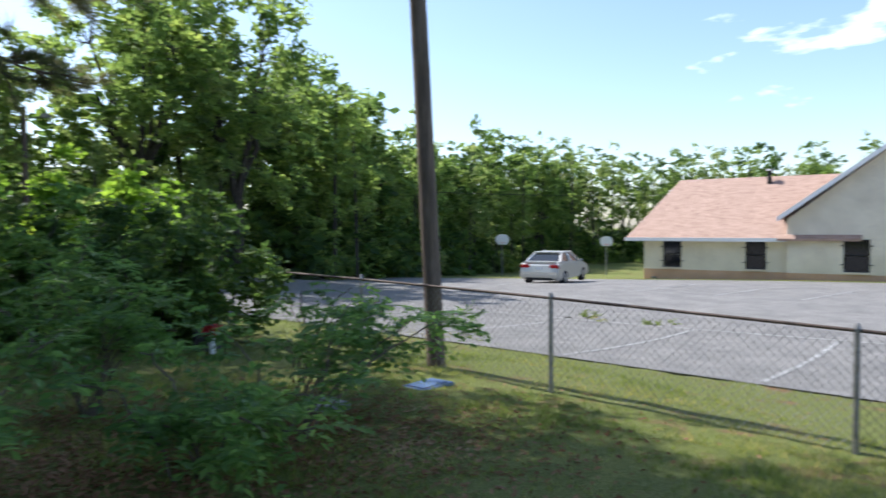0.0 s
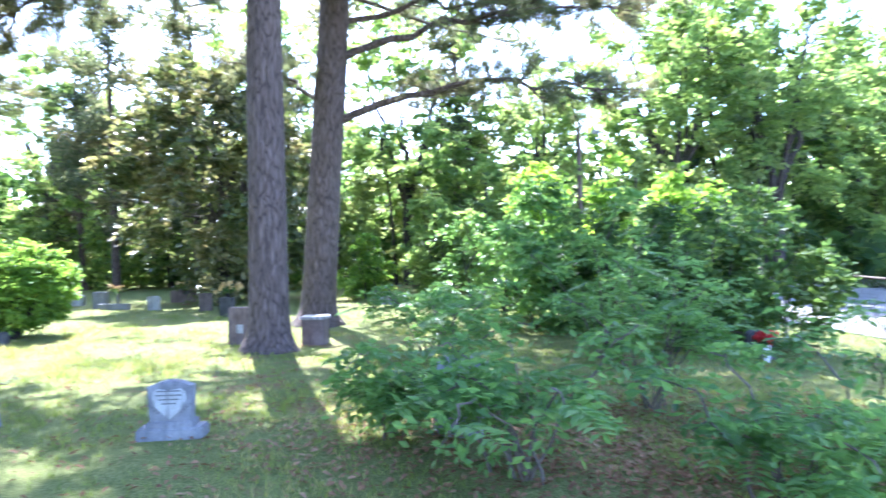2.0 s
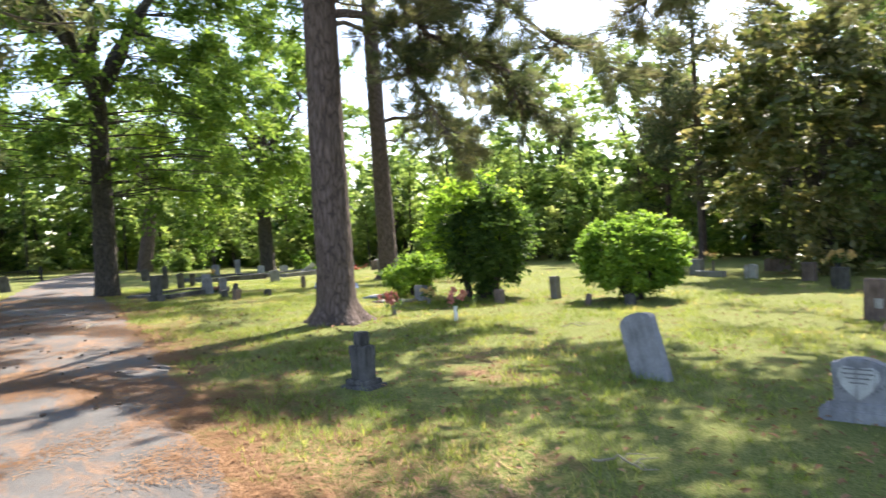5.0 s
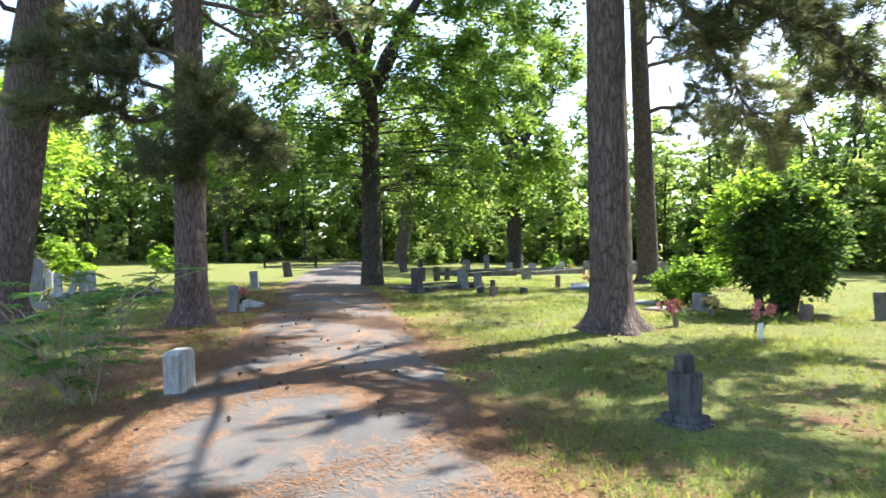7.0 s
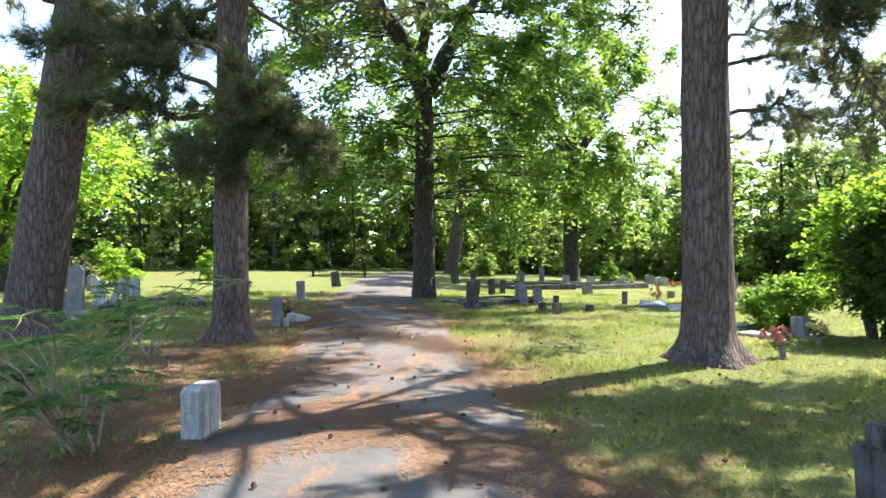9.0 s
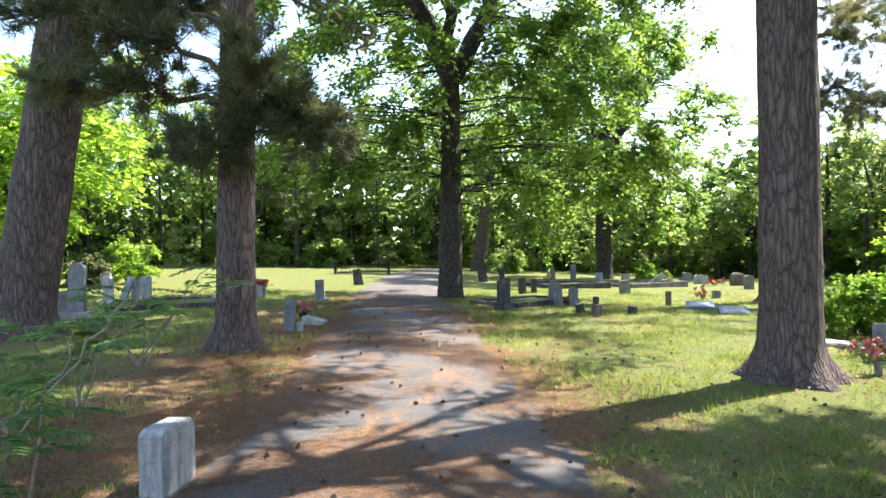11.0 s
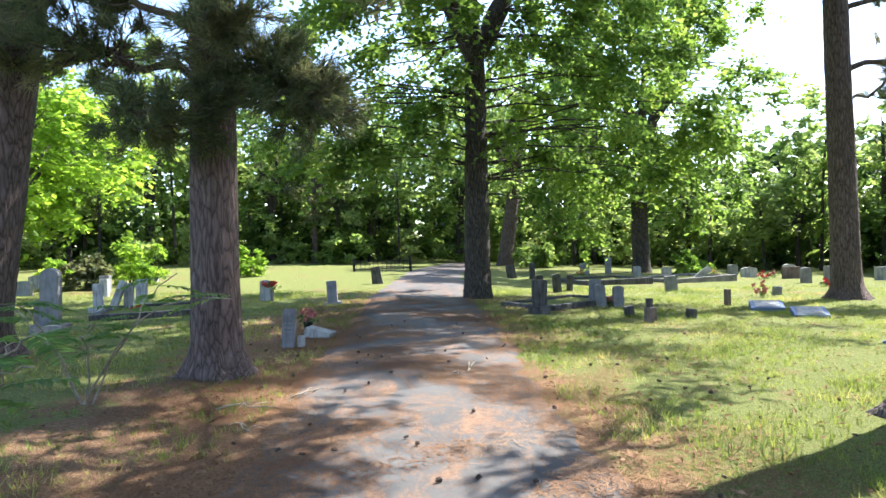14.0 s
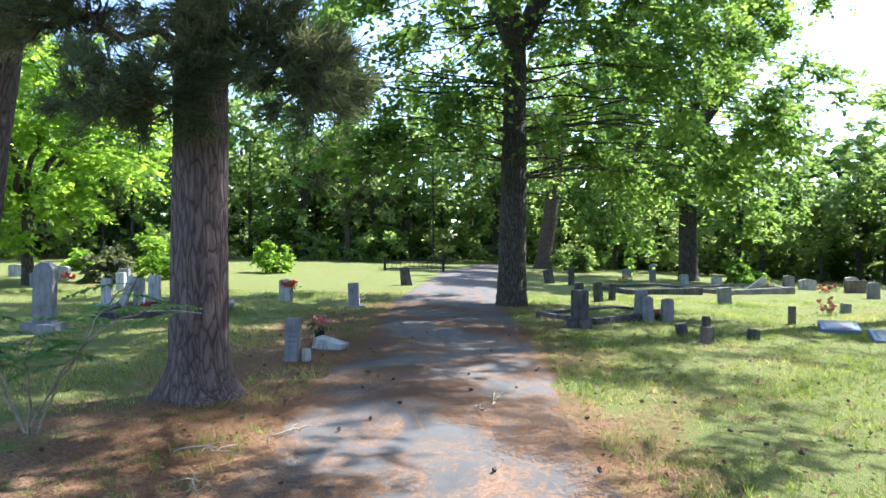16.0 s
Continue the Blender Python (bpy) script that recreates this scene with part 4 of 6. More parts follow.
sapling(-0.95, 5.25, spread_stems(9, 0.95, 0.95, 151), 51, "leafy sapling clump with long compound leaves", 3, 0.42, leafy=6)
sapling(-1.95, 5.85, spread_stems(7, 0.5, 0.6, 171), 63, "low dark sapling clump beside a gravestone", 3, 0.4, leafy=6)
sapling(0.55, 5.3, spread_stems(9, 0.9, 0.8, 152), 52, "low sapling clump of compound leaves in the shade", 3, 0.42, leafy=6)
sapling(1.35, 5.9, [(1.5, 0.5, 0.55, 0.30), (1.9, 0.2, 0.75, 0.35), (1.2, 0.9, 0.95, 0.3), (2.3, 0.8, 0.75, 0.4), (0.7, 0.5, 1.0, 0.2), (0.3, -0.6, 0.55, 0.2), (-0.5, 0.3, 0.9, 0.2), (1.6, 1.2, 0.85, 0.3)], 58,
        "spreading sapling with arching stems of compound leaves", 4, leafy=6)
sapling(0.0, 7.3, spread_stems(10, 1.1, 1.4, 153), 53, "sapling clump with drooping compound leaves", 3, 0.42, leafy=6)
sapling(2.0, 7.6, spread_stems(9, 1.0, 1.2, 154, (0.4, 0)), 54, "sapling with compound leaves in the shade by the fence", 3, 0.42, leafy=3)
sapling(-1.9, 7.7, spread_stems(7, 0.9, 1.2, 155), 55, "sapling clump with compound leaves beside a grave", 3, 0.42, leafy=6)
sapling(-0.3, 9.9, spread_stems(9, 1.2, 1.7, 159), 59, "taller sapling clump at the edge of the thicket", 3, 0.42, leafy=6)
sapling(-2.5, 9.6, spread_stems(7, 1.0, 1.3, 160), 60, "sapling clump between a pine and the thicket", 3, 0.42, leafy=6)
sapling(-8.85, -0.95, [(1.4, -0.7, 0.55, 0.55), (1.1, 0.1, 0.95, 0.45), (0.1, 0.45, 0.95, 0.2), (0.9, -0.9, 0.85, 0.4), (-0.2, 0.1, 0.7, 0.1), (0.2, -0.2, 0.45, 0.1), (0.5, 0.25, 0.5, 0.2), (-0.4, -0.5, 0.7, 0.3), (0.5, -0.5, 0.6, 0.3)], 56,
        "sapling with bare pale arching stems and ferny leaves", 4, 0.40, 10, 0.085, STEM)
sapling(-8.95, -1.0, [(0.4, 0.85, 1.15, 0.12), (0.9, -1.0, 1.05, 0.5), (1.5, -0.5, 0.75, 0.55), (1.7, -1.0, 0.5, 0.5), (0.2, -0.7, 0.95, 0.3)], 61,
        "bare pale arching sapling stems with a few leaves", 1, 0.3, 9, 0.06, STEM)
sapling(-11.0, -1.35, [(0.2, 0.65, 1.0, 0.25), (0.6, 0.1, 0.8, 0.3), (-0.2, 0.3, 0.9, 0.2), (0.3, -0.5, 0.8, 0.3), (0.5, 0.75, 0.85, 0.3)], 62,
        "small sapling with bright compound leaves on pale stems", 5, 0.40, 9, 0.085, STEM)
sapling(-13.5, -1.6, [(0.2, 0.9, 1.2, 0.2), (0.5, -0.5, 1.0, 0.3), (-0.2, -0.9, 0.9, 0.3), (0.6, 0.3, 0.8, 0.25), (0.3, 1.4, 0.95, 0.4)], 57,
        "ferny-leaved sapling at the foot of a pine", 6, 0.45, 11, 0.07, STEM)


# ------------------------------------------------------------------ the woods around
EDGE = [(95, 40), (78, 62), (60, 68), (36, 57), (18, 42), (8, 32), (1, 26.5), (-5, 25), (-15, 26.5), (-26, 26), (-36, 24.5), (-44, 17), (-48, 5), (-45, -7), (-40, -17), (-30, -26), (-14, -30)]


def along_edge(step):
    out = []
    for a, b in zip(EDGE, EDGE[1:]):
        a, b = Vector(a), Vector(b)
        n = max(1, round((b - a).length / step))
        t = (b - a).normalized()
        out += [((a + (b - a) * k / n), Vector((t.y, -t.x)) * -1) for k in range(n)]
    return out


def woods():
    rng = np.random.default_rng(77)
    kinds = {"canopy": [], "pale": [], "undergrowth": [], "interior": []}
    stems = []

    def crown(key, q, z, rad, half, clumps):
        c = rng.normal(0, 1, (clumps, 3))
        c /= np.linalg.norm(c, axis=1)[:, None]
        c *= (0.35 + 0.7 * rng.uniform(0, 1, clumps) ** 0.7)[:, None]
        c = c * (rad, rad, half) + (q.x, q.y, z)
        kinds[key].append((c, np.broadcast_to((q.x, q.y, z - half * 0.4), c.shape)))

    for p, _ in along_edge(2.6):
        out = (p - Vector((-8, 4))).normalized()
        for row in range(4):
            q = p + out * (0.5 + row * 3.4 + rng.uniform(-1.2, 1.2)) + Vector(rng.uniform(-1.4, 1.4, 2).tolist())
            z0 = gz(q.x, q.y)
            h = rng.uniform(4.2, 8.8) + row * 0.4 + (4.6 if q.x > 3 else 0.0) + (3.0 if q.x > 40 else 0.0) + (0.0 if q.x > -37 else 2.6 if q.y < 8 else 0.2) - (1.4 if -30 < q.x < -3 else 0.0)
            cr = rng.uniform(1.3, 2.3)
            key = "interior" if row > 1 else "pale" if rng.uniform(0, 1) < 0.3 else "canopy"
            crown(key, q, z0 + h * 0.62, cr, h * 0.38, (40 if q.x > 3 else 28) if row < 2 else 14)
            lean = rng.normal(0, 0.03, 2) * h
            stems.append(tube_arrays([(q.x, q.y, z0 - 0.2), (q.x + lean[0] * 0.4, q.y + lean[1] * 0.4, z0 + h * 0.5), (q.x + lean[0], q.y + lean[1], z0 + h * 0.85)],
                                     np.array([1.0, 0.75, 0.3]) * rng.uniform(0.06, 0.15), 7))
        for k in range(4):
            q = p + out * rng.uniform(-0.8, 2.2) + Vector(rng.uniform(-1.6, 1.6, 2).tolist())
            h = rng.uniform(0.8, 3.8)
            crown("undergrowth" if rng.uniform(0, 1) < 0.75 else "pale", q, gz(q.x, q.y) + h * 0.5, rng.uniform(0.7, 1.3), h * 0.5, 9)
        # low filling behind the edge; the woods' inner shade is put into its dark leaves
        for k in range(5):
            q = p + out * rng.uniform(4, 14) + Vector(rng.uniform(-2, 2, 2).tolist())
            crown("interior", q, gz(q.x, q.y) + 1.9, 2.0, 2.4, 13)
    for key, mat, size, twigs, reach, label in (("canopy", WOOD_LEAF, 0.28, 5, 0.9, "green broadleaf canopy at the edge of the woods"),
                                                ("pale", PALE_LEAF, 0.27, 5, 0.9, "lighter green crowns at the edge of the woods"),
                                                ("undergrowth", WOOD_LEAF, 0.25, 6, 0.75, "leafy undergrowth along the edge of the woods"),
                                                ("interior", DARK_LEAF, 0.76, 3, 1.4, "leafy filling of the woods, its shade put into dark leaves")):
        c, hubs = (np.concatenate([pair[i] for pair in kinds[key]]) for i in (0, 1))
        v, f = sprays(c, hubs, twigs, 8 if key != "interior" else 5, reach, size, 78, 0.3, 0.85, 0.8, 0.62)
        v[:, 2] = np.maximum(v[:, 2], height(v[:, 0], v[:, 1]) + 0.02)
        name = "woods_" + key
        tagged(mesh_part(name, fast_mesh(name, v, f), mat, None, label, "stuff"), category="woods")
    tagged(mesh_part("woods_trunks", fast_mesh("woods_trunks", *stacked(stems), True), OAK_BARK, None, "slender dark trunks within the woods", "stuff"), category="woods")


woods()


# trees of the edge that stand out from the rest
def edge_trees():
    kinds = [
        broadleaf("woodland_tree", 7.0, 30.0, 0.24, 3.2, 15, (0, 0, 8.0), (3.7, 3.7, 5.8), 92, 78, 1.15, 0.28, WOOD_LEAF, OAK_BARK, 61, "tall broadleaf tree in full green leaf", "trees at the wood's edge"),
        broadleaf("woodland_tree", 15.5, 41.0, 0.2, 3.0, 12, (0, 0, 6.6), (3.2, 3.2, 4.8), 80, 78, 1.1, 0.28, WOOD_LEAF, OAK_BARK, 62, "rounded broadleaf tree of the wood's edge", "trees at the wood's edge"),
        broadleaf("woodland_tree", -44.0, 18.5, 0.18, 3.4, 12, (0, 0, 7.0), (2.5, 2.5, 4.6), 70, 78, 1.0, 0.26, PALE_LEAF, OAK_BARK, 63, "slim broadleaf tree of the wood's edge", "trees at the wood's edge"),
    ]
    kinds[2].matrix_world = pose(-44.0, 18.5, gz(-44.0, 18.5) - 0.05) @ Matrix.Scale(0.66, 4)
    spots = [(0, 3.0, 29.0, 0.95), (1, 11.5, 36.0, 1.05), (1, 20.0, 45.0, 1.0), (2, 25.5, 50.0, 1.1), (1, 31.0, 55.0, 1.0), (0, 40.0, 60.0, 0.85), (1, 52.0, 66.0, 1.0),
             (2, -2.0, 26.5, 1.1), (1, -7.0, 26.0, 1.0), (0, -14.0, 28.0, 0.9), (2, -18.0, 27.5, 1.15), (0, -24.0, 28.0, 0.85), (1, -30.0, 27.0, 1.0), (2, -35.0, 26.0, 1.1),
             (1, -40.0, 22.5, 0.65), (2, -46.0, 12.0, 0.85), (1, -49.0, 6.0, 1.0), (2, -48.0, 0.5, 1.15), (1, -46.5, -5.0, 1.0), (0, -44.0, -11.0, 0.9), (1, -40.0, -18.5, 1.0), (2, -34.0, -23.5, 1.1),
             (1, 72.0, 44.0, 1.05), (1, 78.0, 34.0, 1.1), (2, 75.0, 40.0, 1.2)]
    rng = np.random.default_rng(64)
    for k, x, y, s in spots:
        copy_thing(kinds[k], pose(x, y, gz(x, y) - 0.05, 0, 0, rng.uniform(0, 360)) @ Matrix.Scale(s, 4))


edge_trees()

# grey-green pines among the broadleaf trees to the north
far_pine = pine(-15.5, 25.5, 0.16, 11, (0.01, 0), [], 71, "slim grey-green pine at the edge of the woods", (2.4, 11), 2.0, 60, 26)
for x, y, s, a in ((-12.4, 27.5, 0.9, 40), (-18.6, 24.8, 1.05, 100), (-21.5, 26.5, 0.95, 200), (-5.2, 27.0, 0.9, 300), (-45.5, -2.5, 1.0, 150)):
    copy_thing(far_pine, pose(x, y, gz(x, y), 0, 0, a) @ Matrix.Scale(s, 4))


# ------------------------------------------------------------------ gravestones
def arch(w, h, rise, n=9, base=0.0):
    """Outline of a tablet with a curved top."""
    top = [(w / 2 * math.cos(a), h - rise + rise * math.sin(a)) for a in np.linspace(0, math.pi, n)]
    return [(-w / 2, base - 0.06), (w / 2, base - 0.06)] + top


def stone(x, y, w, h, d, turn, mat, label, rise=0.0, base=None, tilt=(0, 0), lines=0, group="gravestones", category="gravestone", name="gravestone", taper=1.0):
    ob = thing(name, x, y, label=label, category=category, group=group)
    ob.matrix_world = pose(x, y, gz(x, y) - 0.01, tilt[0], tilt[1], turn)
    z0 = 0.0
    if base:
        bw, bd, bh = base
        part("plinth", box(bw, bd, bh + 0.06, (0, 0, -0.06), 0.012), mat, ob)
        z0 = bh
    if rise:
        part("tablet", profile(arch(w, h, rise, 11, z0), d, 0.008), mat, ob, smooth=False)
    else:
        part("tablet", box(w, d, h - z0 + 0.05, (0, 0, z0 - 0.05), 0.012, taper=taper), mat, ob)
    for k in range(lines):
        zz = z0 + (h - z0) * (0.68 - 0.11 * k)
        part("inscription_line", box(w * (0.62 - 0.1 * (k % 2)), 0.006, 0.016, (0, -d / 2 - 0.001, zz)), ENGRAVE, ob)
    return ob


def heart_stone():
    ob = thing("gravestone", -3.52, 5.58, turn=14, label="pale grey gravestone with a carved heart panel on a plinth", category="gravestone", group="gravestones")
    part("plinth", joined(box(0.56, 0.24, 0.16, (0, 0, -0.06), 0.015), box(0.40, 0.19, 0.06, (0, 0, 0.09), 0.01)), GREY_STONE, ob)
    pts = [(-0.175, 0.10), (0.175, 0.10), (0.19, 0.44), (0.15, 0.45), (0.11, 0.47), (0.04, 0.485), (-0.04, 0.485), (-0.11, 0.47), (-0.15, 0.45), (-0.19, 0.44)]
    part("tablet", profile(pts, 0.13, 0.012), GREY_STONE, ob)
    heart = [(0.0, 0.185), (0.06, 0.235), (0.12, 0.30), (0.145, 0.36), (0.14, 0.42), (0.10, 0.445), (0.04, 0.44), (0.0, 0.425), (-0.04, 0.44), (-0.10, 0.445), (-0.14, 0.42), (-0.145, 0.36), (-0.12, 0.30), (-0.06, 0.235)]
    bm = profile(heart, 0.016, 0.004)
    bm.transform(pose(0, -0.072, -0.02))
    part("heart_panel", bm, PALE_STONE, ob, "raised pale heart panel")
    for k, w in enumerate((0.20, 0.22, 0.17, 0.12)):
        part("inscription_line", box(w, 0.004, 0.010, (0, -0.082, 0.402 - 0.035 * k)), ENGRAVE, ob)
    for s in (-1, 1):
        for k in range(4):
            part("leaf_carving", box(0.022, 0.012, 0.016, (s * (0.17 - 0.026 * k), -0.068, 0.285 - 0.022 * k), 0.004, (0, s * 35, 0)), ENGRAVE, ob)
    ob.scale = (0.84, 0.84, 0.86)
    return ob


def cross_stone():
    ob = thing("cross_gravestone", -6.80, 3.58, turn=20, label="squat blackened stone cross on a stepped base", category="gravestone", group="gravestones")
    part("plinth", joined(box(0.40, 0.30, 0.10, (0, 0, -0.06), 0.012), box(0.33, 0.23, 0.05, (0, 0, 0.04), 0.012)), DARK_STONE, ob)
    part("cross_body", joined(box(0.235, 0.14, 0.30, (0, 0, 0.08), 0.012, taper=1.06), box(0.265, 0.145, 0.11, (0, 0, 0.315), 0.012)), DARK_STONE, ob)
    part("cross_head", box(0.125, 0.135, 0.14, (0, 0, 0.42), 0.014), DARK_STONE, ob)
    ob.scale = (0.86, 0.86, 0.9)
    return ob


def corner_post():
    ob = thing("gravestone", -9.12, -0.14, turn=166, label="pale square stone block with a sloped mossy top beside the drive", category="gravestone", group="gravestones")
    outline = [(-0.19, -0.06), (0.19, -0.06), (0.19, 0.40), (0.15, 0.45), (-0.15, 0.45), (-0.19, 0.41)]
    part("block", profile(outline, 0.17, 0.012), PALE_STONE, ob)
    part("footing", box(0.44, 0.23, 0.075, (0, 0, -0.06), 0.012), CONCRETE, ob)
    ob.scale = (0.95, 0.95, 0.85)
    return ob


heart_stone()
cross_stone()
corner_post()
stone(-5.24, 5.6, 0.33, 0.60, 0.11, 8, GREY_STONE, "leaning grey tablet gravestone with an arched stained top", 0.075, None, (-5, -18), 0)
stone(-1.50, 6.05, 0.36, 0.60, 0.12, -8, GREY_STONE, "mottled blue-grey marble tablet half hidden by saplings", 0.05, None, (-3, 5))
stone(-5.60, 10.45, 0.33, 0.55, 0.13, 5, BROWN_STONE, "brown stone tablet standing beside a pine", 0, None, (0, 2))
part("pale_plaque", box(0.10, 0.012, 0.13, (0.02, -0.07, 0.17), 0.004), PALE_STONE, bpy.data.objects["gravestone.004"])
stone(-4.40, 10.45, 0.34, 0.39, 0.28, 5, BROWN_STONE, "squat brown stone with a pale flat cap", 0, None, (0, 0))
part("cap", box(0.38, 0.31, 0.045, (0, 0, 0.375), 0.01), PALE_STONE, bpy.data.objects["gravestone.005"])
stone(-11.75, 10.45, 0.20, 0.47, 0.14, 0, CONCRETE, "plain upright concrete marker", 0, None, (0, -3))
stone(-10.25, 9.85, 0.10, 0.22, 0.08, 20, BROWN_STONE, "short broken stone stub", 0, None, (5, 12))
stone(-9.55, 10.2, 0.16, 0.22, 0.14, 10, DARK_STONE, "small dark stone at the foot of a shrub", 0.04)
stone(-14.05, 8.6, 0.27, 0.34, 0.16, 15, GREY_STONE, "small grey upright marker beside a shrub", 0, (0.36, 0.24, 0.06))
stone(-11.9, 9.1, 0.20, 0.30, 0.12, 5, BROWN_STONE, "small stone marker in front of a dark shrub", 0.05)
# the row beyond the magnolia
for x, y, w, h, mat, rise, label in (
        (-13.7, 17.7, 0.44, 0.46, GREY_STONE, 0.0, "grey block gravestone before the woods"), (-12.9, 17.2, 0.9, 0.16, GREY_STONE, 0.0, "low flat grey ledger stone"),
        (-11.5, 16.9, 0.30, 0.38, PALE_STONE, 0.06, "small pale tablet with a curved top"), (-9.9, 16.7, 0.30, 0.44, BROWN_STONE, 0.0, "brown upright stone marker"),
        (-12.3, 19.5, 0.75, 0.42, BROWN_STONE, 0.08, "wide brown headstone with a rounded top"), (-10.6, 19.0, 0.40, 0.40, GREY_STONE, 0.06, "grey headstone under the magnolia"),
        (-8.3, 14.9, 0.32, 0.44, DARK_STONE, 0.0, "dark upright headstone behind a pine"), (-15.2, 18.6, 0.40, 0.34, PALE_STONE, 0.05, "pale low headstone in grass"),
        (-16.8, 19.2, 0.5, 0.30, GREY_STONE, 0.0, "grey low headstone in grass"), (-18.6, 19.6, 0.45, 0.36, PALE_STONE, 0.06, "pale headstone near the woods"),
        (-2.2, 17.9, 0.46, 0.30, PALE_STONE, 0.06, "pale low headstone in a sunlit gap"), (-1.6, 17.2, 0.36, 0.34, PALE_STONE, 0.05, "pale headstone in a sunlit gap"),
        (-3.2, 18.4, 0.5, 0.26, GREY_STONE, 0.0, "grey low headstone in a sunlit gap"), (-5.4, 18.2, 0.7, 0.26, PALE_STONE, 0.08, "wide pale stone before a light shrub"),
        (1.70, 10.75, 0.36, 0.40, DARK_STONE, 0.05, "dark headstone in the thicket's shade")):
    stone(x, y, w, h, 0.16, float(np.random.default_rng(int(x * 100) % 997).uniform(-8, 8)), mat, label, rise)
# west of the drive, on its shaded side
stone(-18.85, -4.40, 0.30, 1.10, 0.16, 90, GREY_STONE, "tall arched grey tablet on a stepped base", 0.13, (0.52, 0.40, 0.16), (0, 2))
stone(-20.2, -5.15, 0.28, 0.48, 0.14, 92, CONCRETE, "short weathered concrete tablet", 0.04)
stone(-22.2, -4.95, 0.20, 0.62, 0.12, 88, PALE_STONE, "narrow pale stone marker", 0.0, (0.34, 0.3, 0.12))
stone(-22.3, -4.72, 0.16, 0.72, 0.09, 80, PALE_STONE, "pale broken slab leaning on a marker", 0.0, None, (0, 24))
stone(-22.5, -4.42, 0.20, 0.60, 0.14, 90, PALE_STONE, "pale pillar with reddish stain", 0.0, None, (0, 0))
stone(-23.4, -4.45, 0.24, 0.62, 0.14, 90, PALE_STONE, "pale pillar with a flared cap", 0.0, (0.34, 0.26, 0.1))
stone(-16.6, -0.18, 0.17, 0.55, 0.12, 80, GREY_STONE, "slim grey upright marker at the edge of the drive", 0.0, None, (-3, 3), 3)
stone(-16.62, 0.0, 0.10, 0.17, 0.08, 80, PALE_STONE, "small white footstone beside a marker", 0.0)
stone(-17.6, 0.16, 0.42, 0.13, 0.30, 75, PALE_STONE, "white fallen tablet tilted on the grass", 0.0, None, (0, 14))
stone(-22.75, 0.02, 0.22, 0.56, 0.13, 85, GREY_STONE, "narrow dark-topped grey marker", 0.0, (0.40, 0.3, 0.07), (0, -3))
stone(-29.4, 1.02, 0.36, 0.58, 0.14, 85, DARK_STONE, "broken grey stone at the drive's edge", 0.0, None, (0, -8), taper=0.8)
stone(-24.1, -1.72, 0.26, 0.52, 0.14, 88, PALE_STONE, "pale tablet decked with red flowers", 0.05)
for x, y, w, h, mat, rise in ((-27.0, -8.9, 0.5, 0.42, GREY_STONE, 0.05), (-29.4, -9.6, 0.6, 0.44, PALE_STONE, 0.06), (-31.5, -8.6, 0.35, 0.36, PALE_STONE, 0.0), (-32.2, -7.2, 0.7, 0.3, PALE_STONE, 0.0),
                              (-26.0, -6.3, 0.22, 0.5, PALE_STONE, 0.0), (-33.0, -9.8, 0.5, 0.4, GREY_STONE, 0.06), (-30.6, -11.6, 0.5, 0.4, PALE_STONE, 0.05), (-27.6, -6.9, 0.3, 0.5, GREY_STONE, 0.0)):
    stone(x, y, w, h, 0.16, 85, mat, "pale gravestone in the sunlit western plot" if mat is PALE_STONE else "grey gravestone in the western plot", rise)
